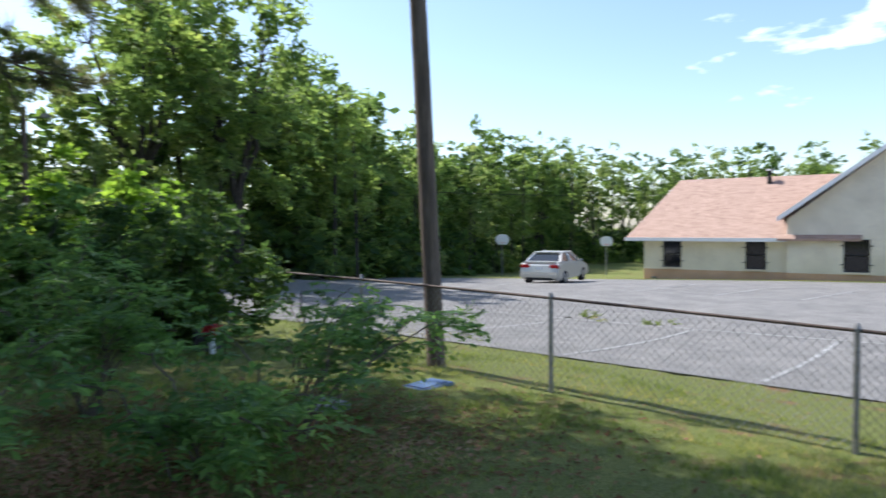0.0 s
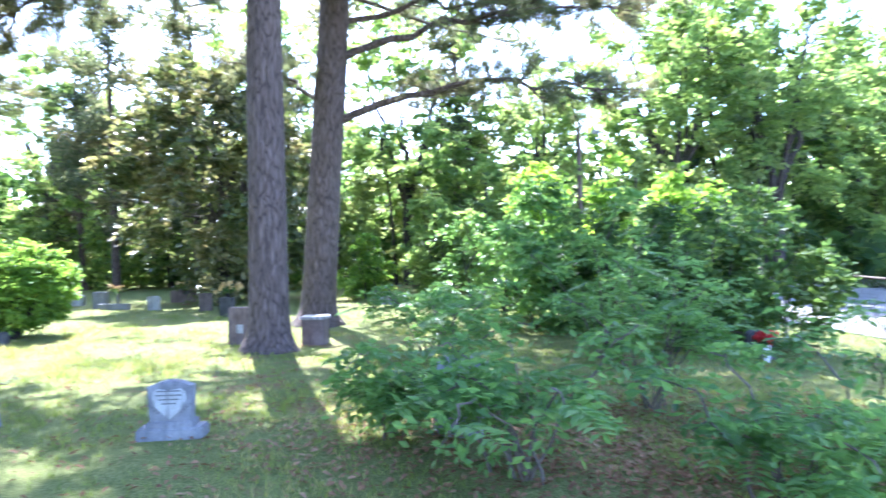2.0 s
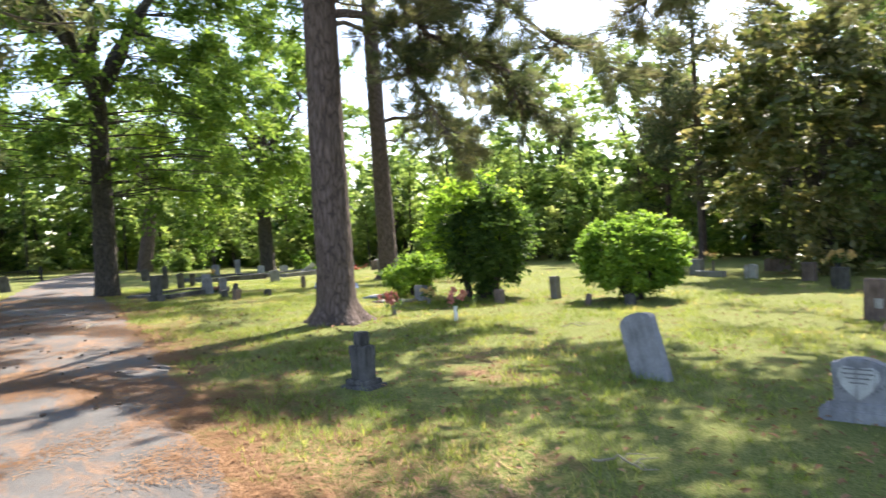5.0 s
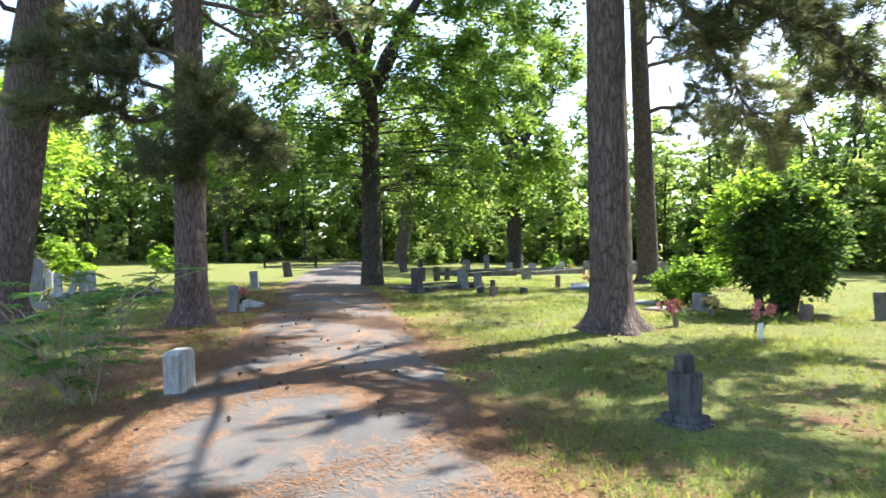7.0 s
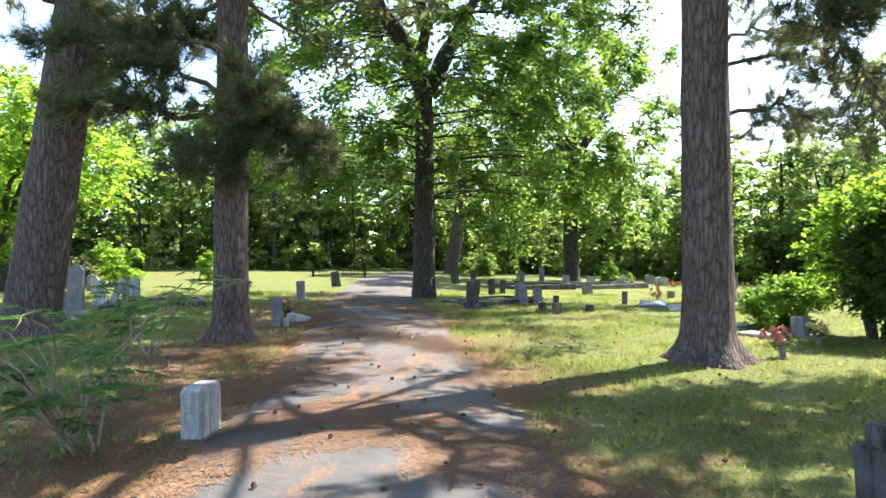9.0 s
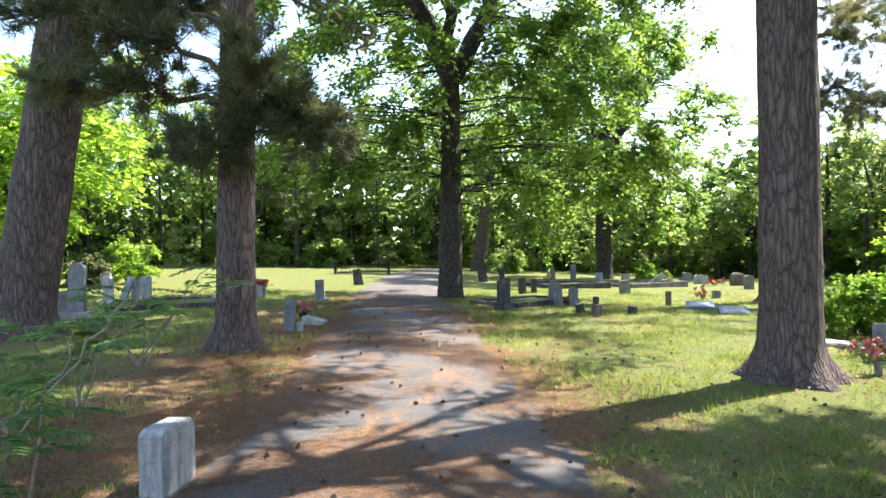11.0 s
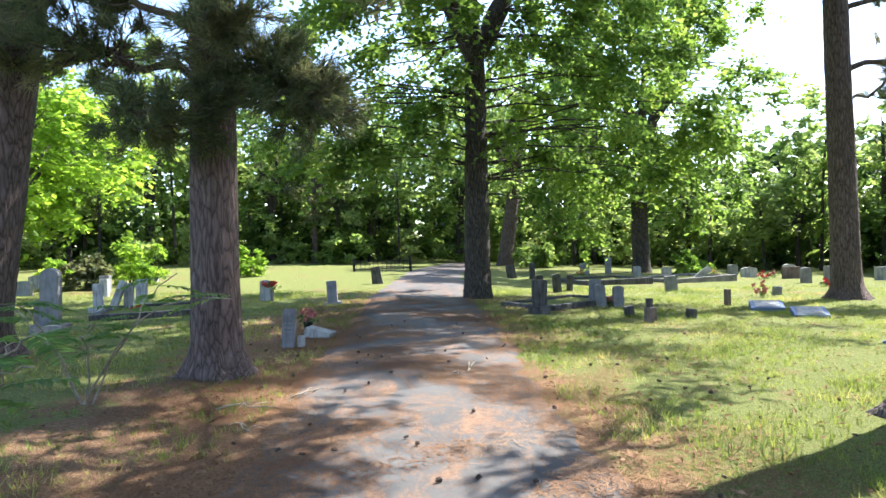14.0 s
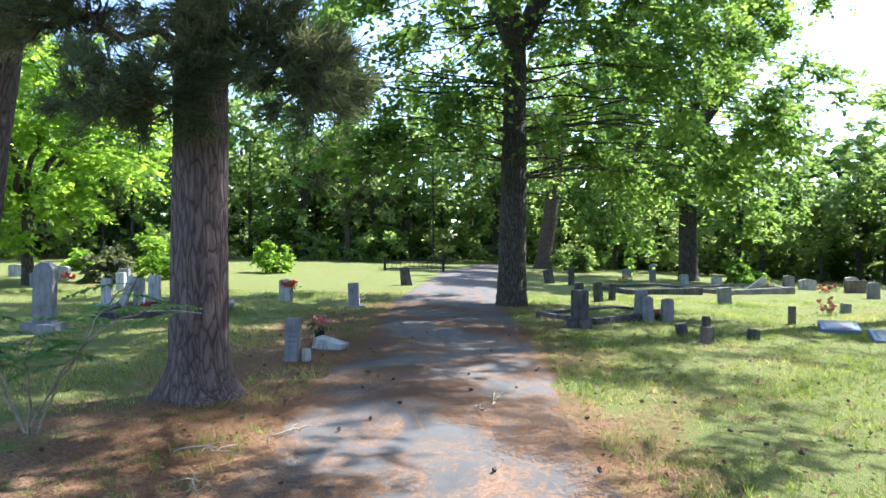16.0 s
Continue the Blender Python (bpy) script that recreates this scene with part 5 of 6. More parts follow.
# right of the drive beyond the massive pine
stone(-20.15, 4.25, 0.29, 0.68, 0.15, 88, DARK_STONE, "dark upright headstone on a block base", 0.0, (0.40, 0.28, 0.16), (0, 1))
for x, y, w, h, mat, rise, base, tilt in (
        (-25.1, 5.4, 0.22, 0.50, DARK_STONE, 0.04, None, 3), (-25.2, 5.95, 0.22, 0.52, DARK_STONE, 0.05, None, -4), (-25.6, 6.4, 0.16, 0.46, DARK_STONE, 0.0, None, 2),
        (-22.0, 5.95, 0.24, 0.56, GREY_STONE, 0.0, None, 4), (-21.3, 5.88, 0.22, 0.50, GREY_STONE, 0.06, None, -3), (-21.3, 6.26, 0.22, 0.46, GREY_STONE, 0.06, None, 2),
        (-19.3, 5.78, 0.17, 0.22, DARK_STONE, 0.0, None, -8), (-18.9, 6.78, 0.17, 0.19, DARK_STONE, 0.0, None, 5), (-25.2, 9.2, 0.33, 0.44, GREY_STONE, 0.0, None, -5),
        (-23.5, 11.25, 0.20, 0.24, GREY_STONE, 0.0, None, 4), (-28.3, 15.2, 0.34, 0.52, GREY_STONE, 0.04, None, 0), (-27.5, 15.5, 0.38, 0.60, GREY_STONE, 0.0, (0.55, 0.3, 0.1), 0),
        (-31.2, 6.6, 0.20, 0.60, DARK_STONE, 0.0, None, 0), (-31.9, 6.0, 0.34, 0.5, DARK_STONE, 0.04, None, -10), (-34.0, 9.4, 0.36, 0.5, GREY_STONE, 0.05, None, 0),
        (-34.6, 10.6, 0.24, 0.7, GREY_STONE, 0.0, None, 0), (-33.2, 11.3, 0.3, 0.4, PALE_STONE, 0.05, None, 0), (-32.0, 12.0, 0.35, 0.4, PALE_STONE, 0.05, None, 0),
        (-33.6, 15.5, 0.4, 0.45, GREY_STONE, 0.05, None, 0), (-32.0, 15.3, 0.6, 0.4, PALE_STONE, 0.08, None, 0), (-31.0, 16.4, 0.7, 0.45, BROWN_STONE, 0.0, None, 0),
        (-32.6, 17.3, 0.45, 0.5, PALE_STONE, 0.05, None, 0), (-30.2, 17.6, 0.4, 0.5, GREY_STONE, 0.05, None, 0), (-29.6, 18.9, 0.45, 0.5, PALE_STONE, 0.0, None, 0)):
    stone(x, y, w, h, 0.14, 86, mat, {"dark_weathered_stone": "dark weathered headstone in dappled shade", "grey_granite": "grey granite headstone in the grass",
                                     "pale_marble": "pale marble headstone in the sun", "brown_stone": "brown headstone in the sun"}[mat.name], rise, base, (0, tilt))


def stake(x, y, h, r, mat, label, tilt=0.0):
    ob = thing("grave_stake", x, y, label=label, category="grave marker", group="small grave stakes")
    ob.matrix_world = pose(x, y, gz(x, y), 0, tilt, 20)
    part("post", box(r * 2, r * 2, h + 0.05, (0, 0, -0.05), 0.008), mat, ob)
    return ob


stake(-21.1, 8.65, 0.36, 0.055, POLE_WOOD, "short square wooden grave stake")
o = stake(-18.5, 5.85, 0.26, 0.08, BROWN_STONE, "small dark stepped marker with a narrow head", 2)
part("head", box(0.10, 0.10, 0.16, (-0.03, 0, 0.255), 0.01), DARK_STONE, o)
o = stake(-10.9, 7.35, 0.26, 0.012, IRON, "thin metal marker stake with a small tag", 12)
part("tag", box(0.11, 0.02, 0.08, (0, 0, 0.25), 0.01), CONCRETE, o)


def kerbed_plot(x0, y0, x1, y1, deep, label, mat=CONCRETE, h=0.24):
    """A raised grave kerb: four walls of concrete round a filled bed."""
    a, b = Vector((x0, y0)), Vector((x1, y1))
    ob = thing("grave_kerb", *((a + b) / 2), turn=math.degrees(math.atan2(y1 - y0, x1 - x0)), label=label, category="grave kerb", group="kerbed plots")
    ln = (b - a).length
    for s in (0, 1):
        part("long_wall", box(ln, 0.16, h + 0.1, (0, s * deep, -0.1), 0.015), mat, ob)
        part("short_wall", box(0.16, deep - 0.165, h + 0.095, ((s - 0.5) * (ln - 0.165), deep / 2, -0.1), 0.015), mat, ob)
    part("bed", box(ln - 0.33, deep - 0.17, h * 0.6 + 0.1, (0, deep / 2, -0.1)), GRASS, ob)
    return ob


kerbed_plot(-27.7, 7.5, -28.3, 9.9, 2.0, "old dark mossy kerb round a raised plot", DARK_STONE, 0.18)
kerbed_plot(-28.4, 10.7, -29.7, 13.5, 2.0, "pale concrete kerb round a raised plot", CONCRETE, 0.18)
kerbed_plot(-20.6, -4.5, -21.1, -2.2, 2.2, "low dark stone kerb round a plot", DARK_STONE, 0.12)
kerbed_plot(-20.6, 4.6, -22.0, 6.6, 1.4, "low dark kerb between headstones", DARK_STONE, 0.13)
stone(-29.6, 11.9, 0.22, 0.75, 0.07, 80, PALE_STONE, "pale broken slab leaning against a kerb", 0, None, (0, 52))


def ledger(x, y, w, d, h, turn, rim, label, tilt=0.0, top=None):
    ob = thing("ledger_stone", x, y, turn=turn, label=label, category="grave slab", group="ledger stones")
    ob.matrix_world = pose(x, y, gz(x, y), 0, tilt, turn)
    part("slab", box(w, d, h + 0.04, (0, 0, -0.04), 0.012), rim, ob)
    part("panel", box(w * 0.78, d * 0.74, 0.012, (0, 0, h), 0.004), top or PALE_STONE, ob, "inset panel")
    return ob


ledger(-20.1, 8.95, 0.62, 0.62, 0.13, -25, BLUE, "low blue-edged grave slab with a pale panel", 9)
ledger(-19.0, 9.15, 0.66, 0.60, 0.10, -25, BLUE, "tilted blue-edged grave slab with a white panel", 9)
ledger(-15.6, 8.35, 0.55, 0.6, 0.05, 40, BLUE, "flat blue-edged grave slab")
ledger(-14.1, 7.95, 0.9, 0.5, 0.05, 20, CONCRETE, "flat concrete slab in front of a shrub")
ledger(3.60, 7.75, 0.58, 0.38, 0.025, 20, BLUE, "flat bluish metal grave plate in shaded grass", 0.0, BLUE)
ledger(1.95, 6.95, 0.50, 0.34, 0.05, 10, GREY_STONE, "flat grey grave plate below a sapling")


# ------------------------------------------------------------------ flowers
def bouquet(x, y, z, spread, n, mat, label, vase=None, stalk=0.0):
    """Cloth flowers: five-petalled heads on thin stalks from a vase."""
    ob = thing("flowers", x, y, z=z, label=label, category="flowers", group="grave flowers")
    rng = np.random.default_rng(int(abs(x) * 100))
    if vase:
        r, h, vm = vase
        bm = rod((0, 0, -0.03), (0, 0, h), r * 0.7, r, 12)
        part("vase", bm, vm, ob)
        stalk = h
    for k in range(n):
        c = rng.normal(0, 0.5, 3) * (spread, spread, spread * 0.6) + (0, 0, stalk + spread * 0.75)
        c[2] = max(c[2], 0.03)
        part("stalk", rod((0, 0, max(0.01, stalk - 0.02)), tuple(c), 0.004, 0.003, 4), FROND, ob)
        pts = c + rng.normal(0, 0.022, (26, 3))
        v, f = leaves(pts, 0.055, 0.8, 0.3, k)
        mesh_part("flower_head", fast_mesh("flower_head", v, f), mat, ob)
    v, f = leaves(rng.normal(0, 0.5, (40, 3)) * (spread, spread, spread * 0.5) + (0, 0, stalk + spread * 0.4), 0.09, 0.4, 0.2, 3)
    v[:, 2] = np.maximum(v[:, 2], 0.005)
    mesh_part("foliage", fast_mesh("foliage", v, f), DARK_LEAF, ob, kind="stuff")
    return ob


bouquet(-11.95, 6.75, None, 0.19, 10, PINK, "faded pink cloth flowers in a small vase", (0.05, 0.16, CONCRETE))
bouquet(-10.2, 6.9, None, 0.17, 9, PINK, "faded pink cloth flowers in a tall white vase", (0.035, 0.24, WHITE))
bouquet(-13.1, 8.2, None, 0.15, 7, YELLOW, "faded yellow cloth flowers beside a shrub", (0.05, 0.12, CONCRETE))
bouquet(-24.0, -1.55, None, 0.2, 10, RED, "red cloth flowers against a pale tablet", (0.05, 0.26, CONCRETE))
bouquet(1.72, 10.5, None, 0.14, 9, RED, "red cloth flowers by a dark headstone", (0.05, 0.22, WHITE))
bouquet(-22.4, -4.25, None, 0.12, 6, RED, "red cloth flowers at the foot of a pillar")
bouquet(-18.3, -0.08, None, 0.15, 7, PINK, "wilted flowers in a dark pot", (0.08, 0.16, IRON))
bouquet(-21.4, 6.05, None, 0.14, 6, PINK, "faded flowers between headstones")
bouquet(-23.0, 10.6, None, 0.26, 10, PINK, "faded flower basket on the grass")
bouquet(-12.2, 19.3, gz(-12.2, 19.3) + 0.42, 0.22, 9, YELLOW, "cream flowers on top of a wide headstone")
bouquet(-9.0, 16.2, None, 0.26, 12, YELLOW, "orange and yellow flower spray on a stand", (0.06, 0.45, IRON))
bouquet(-13.3, 17.9, None, 0.18, 7, YELLOW, "yellow flowers behind a grey headstone", (0.05, 0.4, CONCRETE))
for x, y, m in ((-30.4, 15.0, RED), (-31.6, 16.0, PINK), (-26.4, 14.6, RED), (-29.0, 17.4, PINK), (-32.6, 14.2, YELLOW), (-15.9, 18.0, RED), (-17.6, 18.4, RED), (-29.0, -9.2, RED), (-31.8, -8.0, PINK), (-33.4, -9.2, RED), (-33.0, 9.0, YELLOW)):
    bouquet(x, y, None, 0.2, 7, m, {"red_petals": "red cloth flowers on a far grave", "faded_pink_petals": "pink cloth flowers on a far grave", "faded_yellow_petals": "yellow cloth flowers on a far grave"}[m.name])


# ------------------------------------------------------------------ chain-link fence, pole and cable
def fence():
    a, b = Vector((6.11, 4.15)), Vector((4.95, 7.1))
    way = (b - a).normalized()
    step = (b - a).length
    ob = thing("chain_link_fence", a.x, a.y, label="low chain-link fence with a rusty top rail", category="fence")
    inv = ob.matrix_world.inverted()

    def local(s, z):
        p = a + way * s
        return inv @ Vector((p.x, p.y, gz(p.x, p.y) + z))
    posts = [step * k for k in range(-3, 7)]
    for s in posts:
        r = 0.028
        part("post", rod(local(s, -0.1), local(s, 1.17), r, r, 12), STEEL, ob)
        part("post_cap", rod(local(s, 1.165), local(s, 1.22), r * 1.3, r * 0.5, 12), STEEL, ob)
    for s, e in zip(posts, posts[1:]):
        part("top_rail", rod(local(s, 1.15), local(e, 1.15 + 0.01 * math.sin(s)), 0.018, 0.018, 10), RUST, ob)
    pcs, lo, hi, h = [], posts[0], posts[-1], 1.10
    for k in range(int((hi - lo) / 0.095)):
        s = lo + k * 0.095
        for d in (1, -1):
            e = s + d * h
            f = 1.0
            if e > hi or e < lo:
                f = abs((hi if d > 0 else lo) - s) / h
            q = np.array([tuple(local(s + d * h * f * t, 0.02 + h * f * t)) for t in (0, 0.5, 1)])
            pcs.append(tube_arrays(q, [0.0026] * 3, 3))
    mesh_part("wire_mesh", fast_mesh("wire_mesh", *stacked(pcs)), STEEL, ob, "galvanised diamond wire mesh", "stuff")


fence()

pole = thing("utility_pole", 4.50, 9.05, label="leaning weathered wooden utility pole", category="utility pole")
line = bent((0, 0, -0.3), (-0.55, -0.12, 9.5), 0, 0.0, 14)
v, f = tube_arrays(line, np.linspace(0.135, 0.095, 14), 18, 0.012, 3)
mesh_part("pole", fast_mesh("pole", v, f, True), POLE_WOOD, pole)
part("crossarm", box(1.9, 0.09, 0.11, (-0.5, -0.12, 8.7), 0.01), POLE_WOOD, pole)
for k in (-0.8, 0.8):
    part("insulator", rod((-0.5 + k, -0.12, 8.8), (-0.5 + k, -0.12, 8.95), 0.04, 0.03, 10), STEEL, pole)
cable = tagged(new("overhead_cable"), "thin black overhead cable strung across the car park", "cable")
v, f = tube_arrays(bent((16, 47, 4.3), (58, 47, 4.5), -0.4, 0, 24), [0.02] * 24, 5)
mesh_part("cable", fast_mesh("cable", v, f, True), IRON, cable)

lamp_post = thing("lamp_post", -0.6, 26.0, label="grey wooden post with a small floodlight above the trees", category="lamp post")
part("post", rod((0, 0, -0.2), (0, 0, 5.6), 0.1, 0.08, 12), POLE_WOOD, lamp_post)
part("arm", rod((0, 0, 5.2), (0.5, 0, 5.35), 0.02, 0.02, 8), STEEL, lamp_post)
part("lamp_head", box(0.3, 0.2, 0.14, (0.6, 0, 5.3), 0.03), STEEL, lamp_post)


# ------------------------------------------------------------------ building, car and hoops
def building():
    x0, y0 = 30.78, 29.41
    zb = gz(x0, y0) - 0.1
    ob = thing("brick_building", x0, y0, z=zb, turn=-65, label="low beige brick building with a brown shingle roof", category="building")
    wall_h = 2.42
    wins = [(1.13, 2.16), (5.62, 6.66), (10.3, 11.45)]
    sill, head, band = 0.88, 2.40, 0.76
    back, wing = 9.2, (7.7, 21.0)

    def wall(u0, u1, z0, z1, mat, v=0.0, thick=0.25):
        part("wall", box(u1 - u0, thick, z1 - z0, ((u0 + u1) / 2, v + thick / 2, z0)), mat, ob)
    edges = [0.0, wins[0][0], wins[0][1], wins[1][0], wins[1][1], wing[0]]
    wall(0, wing[0], -0.4, band, RED_BRICK)
    wall(0, wing[0], band, sill, BEIGE_BRICK)
    for k in (0, 2, 4):
        wall(edges[k], edges[k + 1], sill, head, BEIGE_BRICK)
    wall(0, wing[0], head, wall_h + 0.12, BEIGE_BRICK)
    # the wing stands a little forward, its gable above
    f = -0.25
    wall(wing[0], wing[1], -0.4, band, RED_BRICK, f)
    wall(wing[0], wing[1], band, sill, BEIGE_BRICK, f)
    wall(wing[0], wins[2][0], sill, head + 0.15, BEIGE_BRICK, f)
    wall(wins[2][1], wing[1], sill, head + 0.15, BEIGE_BRICK, f)
    wall(wing[0], wing[1], head + 0.15, 3.6, BEIGE_BRICK, f)
    apex, mid = 8.75, (wing[0] + wing[1]) / 2
    g = profile([(wing[0], 3.6), (wing[1], 3.6), (mid, apex)], 0.25, 0)
    g.transform(pose(0, f + 0.125, 0))
    part("gable", g, BEIGE_BRICK, ob)
    for v0, v1, u in ((0.25, back, 0.125), (0.0, back, wing[1] - 0.125)):
        part("wall", box(0.25, v1 - v0, wall_h + 0.5, (u, (v0 + v1) / 2, -0.4)), BEIGE_BRICK, ob)
    part("wall", box(wing[1], 0.25, wall_h + 0.5, (wing[1] / 2, back + 0.12, -0.4)), BEIGE_BRICK, ob)
    for k, (a, b) in enumerate(wins):
        v = f if k == 2 else 0.0
        top = head + (0.15 if k == 2 else 0)
        w = part("window_frame", joined(box(0.07, 0.1, top - sill, (a + 0.035, v + 0.1, sill)), box(0.07, 0.1, top - sill, (b - 0.035, v + 0.1, sill)),
                                        box(b - a - 0.14, 0.1, 0.07, ((a + b) / 2, v + 0.1, sill)), box(b - a - 0.14, 0.1, 0.07, ((a + b) / 2, v + 0.1, top - 0.07)),
                                        box(b - a - 0.14, 0.08, 0.06, ((a + b) / 2, v + 0.1, (sill + top) / 2))), IRON, ob)
        part("pane", box(b - a - 0.15, 0.012, (top - sill) / 2 - 0.1, ((a + b) / 2, v + 0.11, sill + 0.075)), PANE, w)
        part("pane", box(b - a - 0.15, 0.012, (top - sill) / 2 - 0.1, ((a + b) / 2, v + 0.11, (sill + top) / 2 + 0.035)), PANE, w)
        part("window_sill", box(b - a + 0.16, 0.2, 0.08, ((a + b) / 2, v - 0.03, sill - 0.082), 0.01), BEIGE_BRICK, ob)
        for s in (a - 0.06, b + 0.06):
            for z in (sill + 0.35, top - 0.35):
                part("shutter_bracket", box(0.16, 0.05, 0.05, (s, v - 0.03, z)), IRON, ob)

    def slope(name, corners, mat, thick=0.12):
        bm = bmesh.new()
        top = [bm.verts.new(c) for c in corners]
        low = [bm.verts.new((c[0], c[1], c[2] - thick)) for c in corners]
        bm.faces.new(top)
        bm.faces.new(low[::-1])
        for i in range(len(corners)):
            j = (i + 1) % len(corners)
            bm.faces.new([top[i], low[i], low[j], top[j]])
        return part(name, bm, mat, ob)
    ez, rz, ridge_v = wall_h + 0.16, 6.2, 4.6
    slope("roof", [(-0.95, -0.55, ez), (wing[0] + 3.4, -0.55, ez), (wing[0] + 3.4, ridge_v, rz), (0.9, ridge_v, rz)], SHINGLE)
    slope("roof", [(-0.95, back + 0.6, ez), (0.9, ridge_v, rz), (wing[1] - 2, ridge_v, rz), (wing[1] - 2, back + 0.6, ez)], SHINGLE)
    slope("roof", [(-0.95, -0.55, ez), (0.9, ridge_v, rz), (-0.95, back + 0.6, ez)], SHINGLE)
    lo = 3.72
    slope("roof", [(wing[0] - 0.35, -0.75, lo), (mid, -0.75, apex + 0.15), (mid, back, apex + 0.15), (wing[0] - 0.35, back, lo)], SHINGLE)
    slope("roof", [(wing[1] + 0.35, -0.75, lo), (wing[1] + 0.35, back, lo), (mid, back, apex + 0.15), (mid, -0.75, apex + 0.15)], SHINGLE)
    for s, e in (((wing[0] - 0.4, lo - 0.06), (mid, apex + 0.08)), ((mid, apex + 0.08), (wing[1] + 0.4, lo - 0.06))):
        q = profile([(s[0], s[1] - 0.18), (e[0], e[1] - 0.18), (e[0], e[1] + 0.08), (s[0], s[1] + 0.08)], 0.06, 0)
        q.transform(pose(0, -0.785, 0))
        part("bargeboard", q, WHITE, ob, "white painted bargeboard")
    part("fascia", box(wing[0] + 0.5, 0.05, 0.2, ((wing[0] - 1.4) / 2, -0.58, ez - 0.17)), WHITE, ob, "white painted fascia")
    part("fascia", box(0.05, back + 1.1, 0.2, (-0.98, back / 2, ez - 0.17)), WHITE, ob, "white painted fascia")
    part("soffit", box(wing[0] + 0.9, 0.5, 0.03, ((wing[0] - 0.95) / 2, -0.29, ez - 0.16)), WHITE, ob)
    vent = part("roof_vent", rod((6.2, 4.0, 5.4), (6.2, 4.0, 6.5), 0.13, 0.13, 12), IRON, ob)
    part("vent_cap", rod((6.2, 4.0, 6.5), (6.2, 4.0, 6.62), 0.24, 0.1, 12), STEEL, vent)
    part("gas_meter", box(0.28, 0.2, 0.32, (0.62, -0.14, 0.0), 0.03), STEEL, ob)


building()


def building_verge():
    """The strip of mown grass between the wall and the asphalt."""
    m = pose(30.78, 29.41, 0, 0, 0, -65)
    us, vs = np.linspace(-0.4, 21, 40), np.linspace(-2.3, -0.02, 6)
    p = np.array([tuple(m @ Vector((u, v, 0))) for u in us for v in vs])
    p[:, 2] = height(p[:, 0], p[:, 1]) + 0.035
    i, j = np.meshgrid(np.arange(39), np.arange(5), indexing="ij")
    f = np.stack([i * 6 + j, (i + 1) * 6 + j, (i + 1) * 6 + j + 1, i * 6 + j + 1], -1).reshape(-1, 4)
    tagged(mesh_part("verge", fast_mesh("verge", p, f, True), GRASS, None, "narrow strip of bright grass along the brick wall", "structure"), category="grass strip")


building_verge()


def car():
    x, y, turn = 21.0, 25.9, 31.4
    ob = thing("car", x, y, z=gz(x, y) + 0.035, turn=turn, label="silver four-door sedan parked on the asphalt", category="car")
    ln, w = 4.85, 1.82
    side = [(-2.40, 0.34), (-2.42, 0.62), (-2.36, 0.92), (-2.28, 1.02), (-1.75, 1.06), (-1.55, 1.07), (1.0, 0.98), (1.75, 0.90), (2.22, 0.78), (2.40, 0.58), (2.40, 0.36), (2.2, 0.24), (-2.2, 0.24)]
    body = profile(side, w, 0.07)
    part("body", body, CAR_PAINT, ob, smooth=False)
    cabin = bmesh.new()
    ring = [(-1.85, 1.03, 0.80), (-1.15, 1.42, 0.62), (0.10, 1.46, 0.62), (1.05, 0.96, 0.78)]
    rows = [[cabin.verts.new((px, s * hw, pz)) for px, pz, hw in ring] for s in (-1, 1)]
    for i in range(3):
        cabin.faces.new([rows[0][i], rows[0][i + 1], rows[1][i + 1], rows[1][i]])
    cabin.faces.new(rows[0])
    cabin.faces.new(rows[1][::-1])
    cabin.faces.new([rows[0][0], rows[1][0], rows[1][3], rows[0][3]])
    part("glasshouse", cabin, CAR_GLASS, ob, "dark tinted glass")
    part("roof", box(1.42, 1.30, 0.07, (-0.52, 0, 1.415), 0.03), CAR_PAINT, ob)
    part("boot_lid", box(0.62, 1.55, 0.10, (-2.03, 0, 0.985), 0.04), CAR_PAINT, ob)
    for s in (-1, 1):
        for (xa, za, ya), (xb, zb, yb) in (((-1.88, 1.03, 0.80), (-1.12, 1.44, 0.62)), ((0.08, 1.47, 0.62), (1.08, 0.96, 0.79)), ((-0.45, 1.45, 0.63), (-0.42, 1.0, 0.83))):
            part("pillar", rod((xa, s * ya, za), (xb, s * yb, zb), 0.06, 0.06, 8), CAR_PAINT, ob)
        part("tail_lamp", box(0.10, 0.42, 0.17, (-2.36, s * 0.68, 0.78), 0.03), TAIL, ob)
        part("headlamp", box(0.24, 0.34, 0.14, (2.24, s * 0.66, 0.62), 0.03), WHITE, ob)
        part("wing_mirror", box(0.10, 0.18, 0.12, (0.72, s * 1.0, 0.98), 0.03), CAR_PAINT, ob)
        for xw in (-1.42, 1.42):
            wheel = part("tyre", rod((xw, s * 0.72, 0.33), (xw, s * 0.925, 0.33), 0.33, 0.33, 24), TYRE, ob)
            part("rim", rod((xw, s * 0.90, 0.33), (xw, s * 0.935, 0.33), 0.22, 0.20, 16), RIM, wheel)
        for xd in (-0.42, ):
            part("door_handle", box(0.18, 0.03, 0.03, (xd - 0.2, s * 0.915, 0.82), 0.008), CAR_PAINT, ob)
    part("bumper", box(0.16, 1.70, 0.22, (-2.38, 0, 0.36), 0.05), CAR_PAINT, ob)
    part("lower_bumper", box(0.14, 1.3, 0.12, (-2.37, 0, 0.25), 0.03), TYRE, ob)
    part("number_plate", box(0.02, 0.34, 0.16, (-2.44, 0, 0.70), 0.005), WHITE, ob)


car()


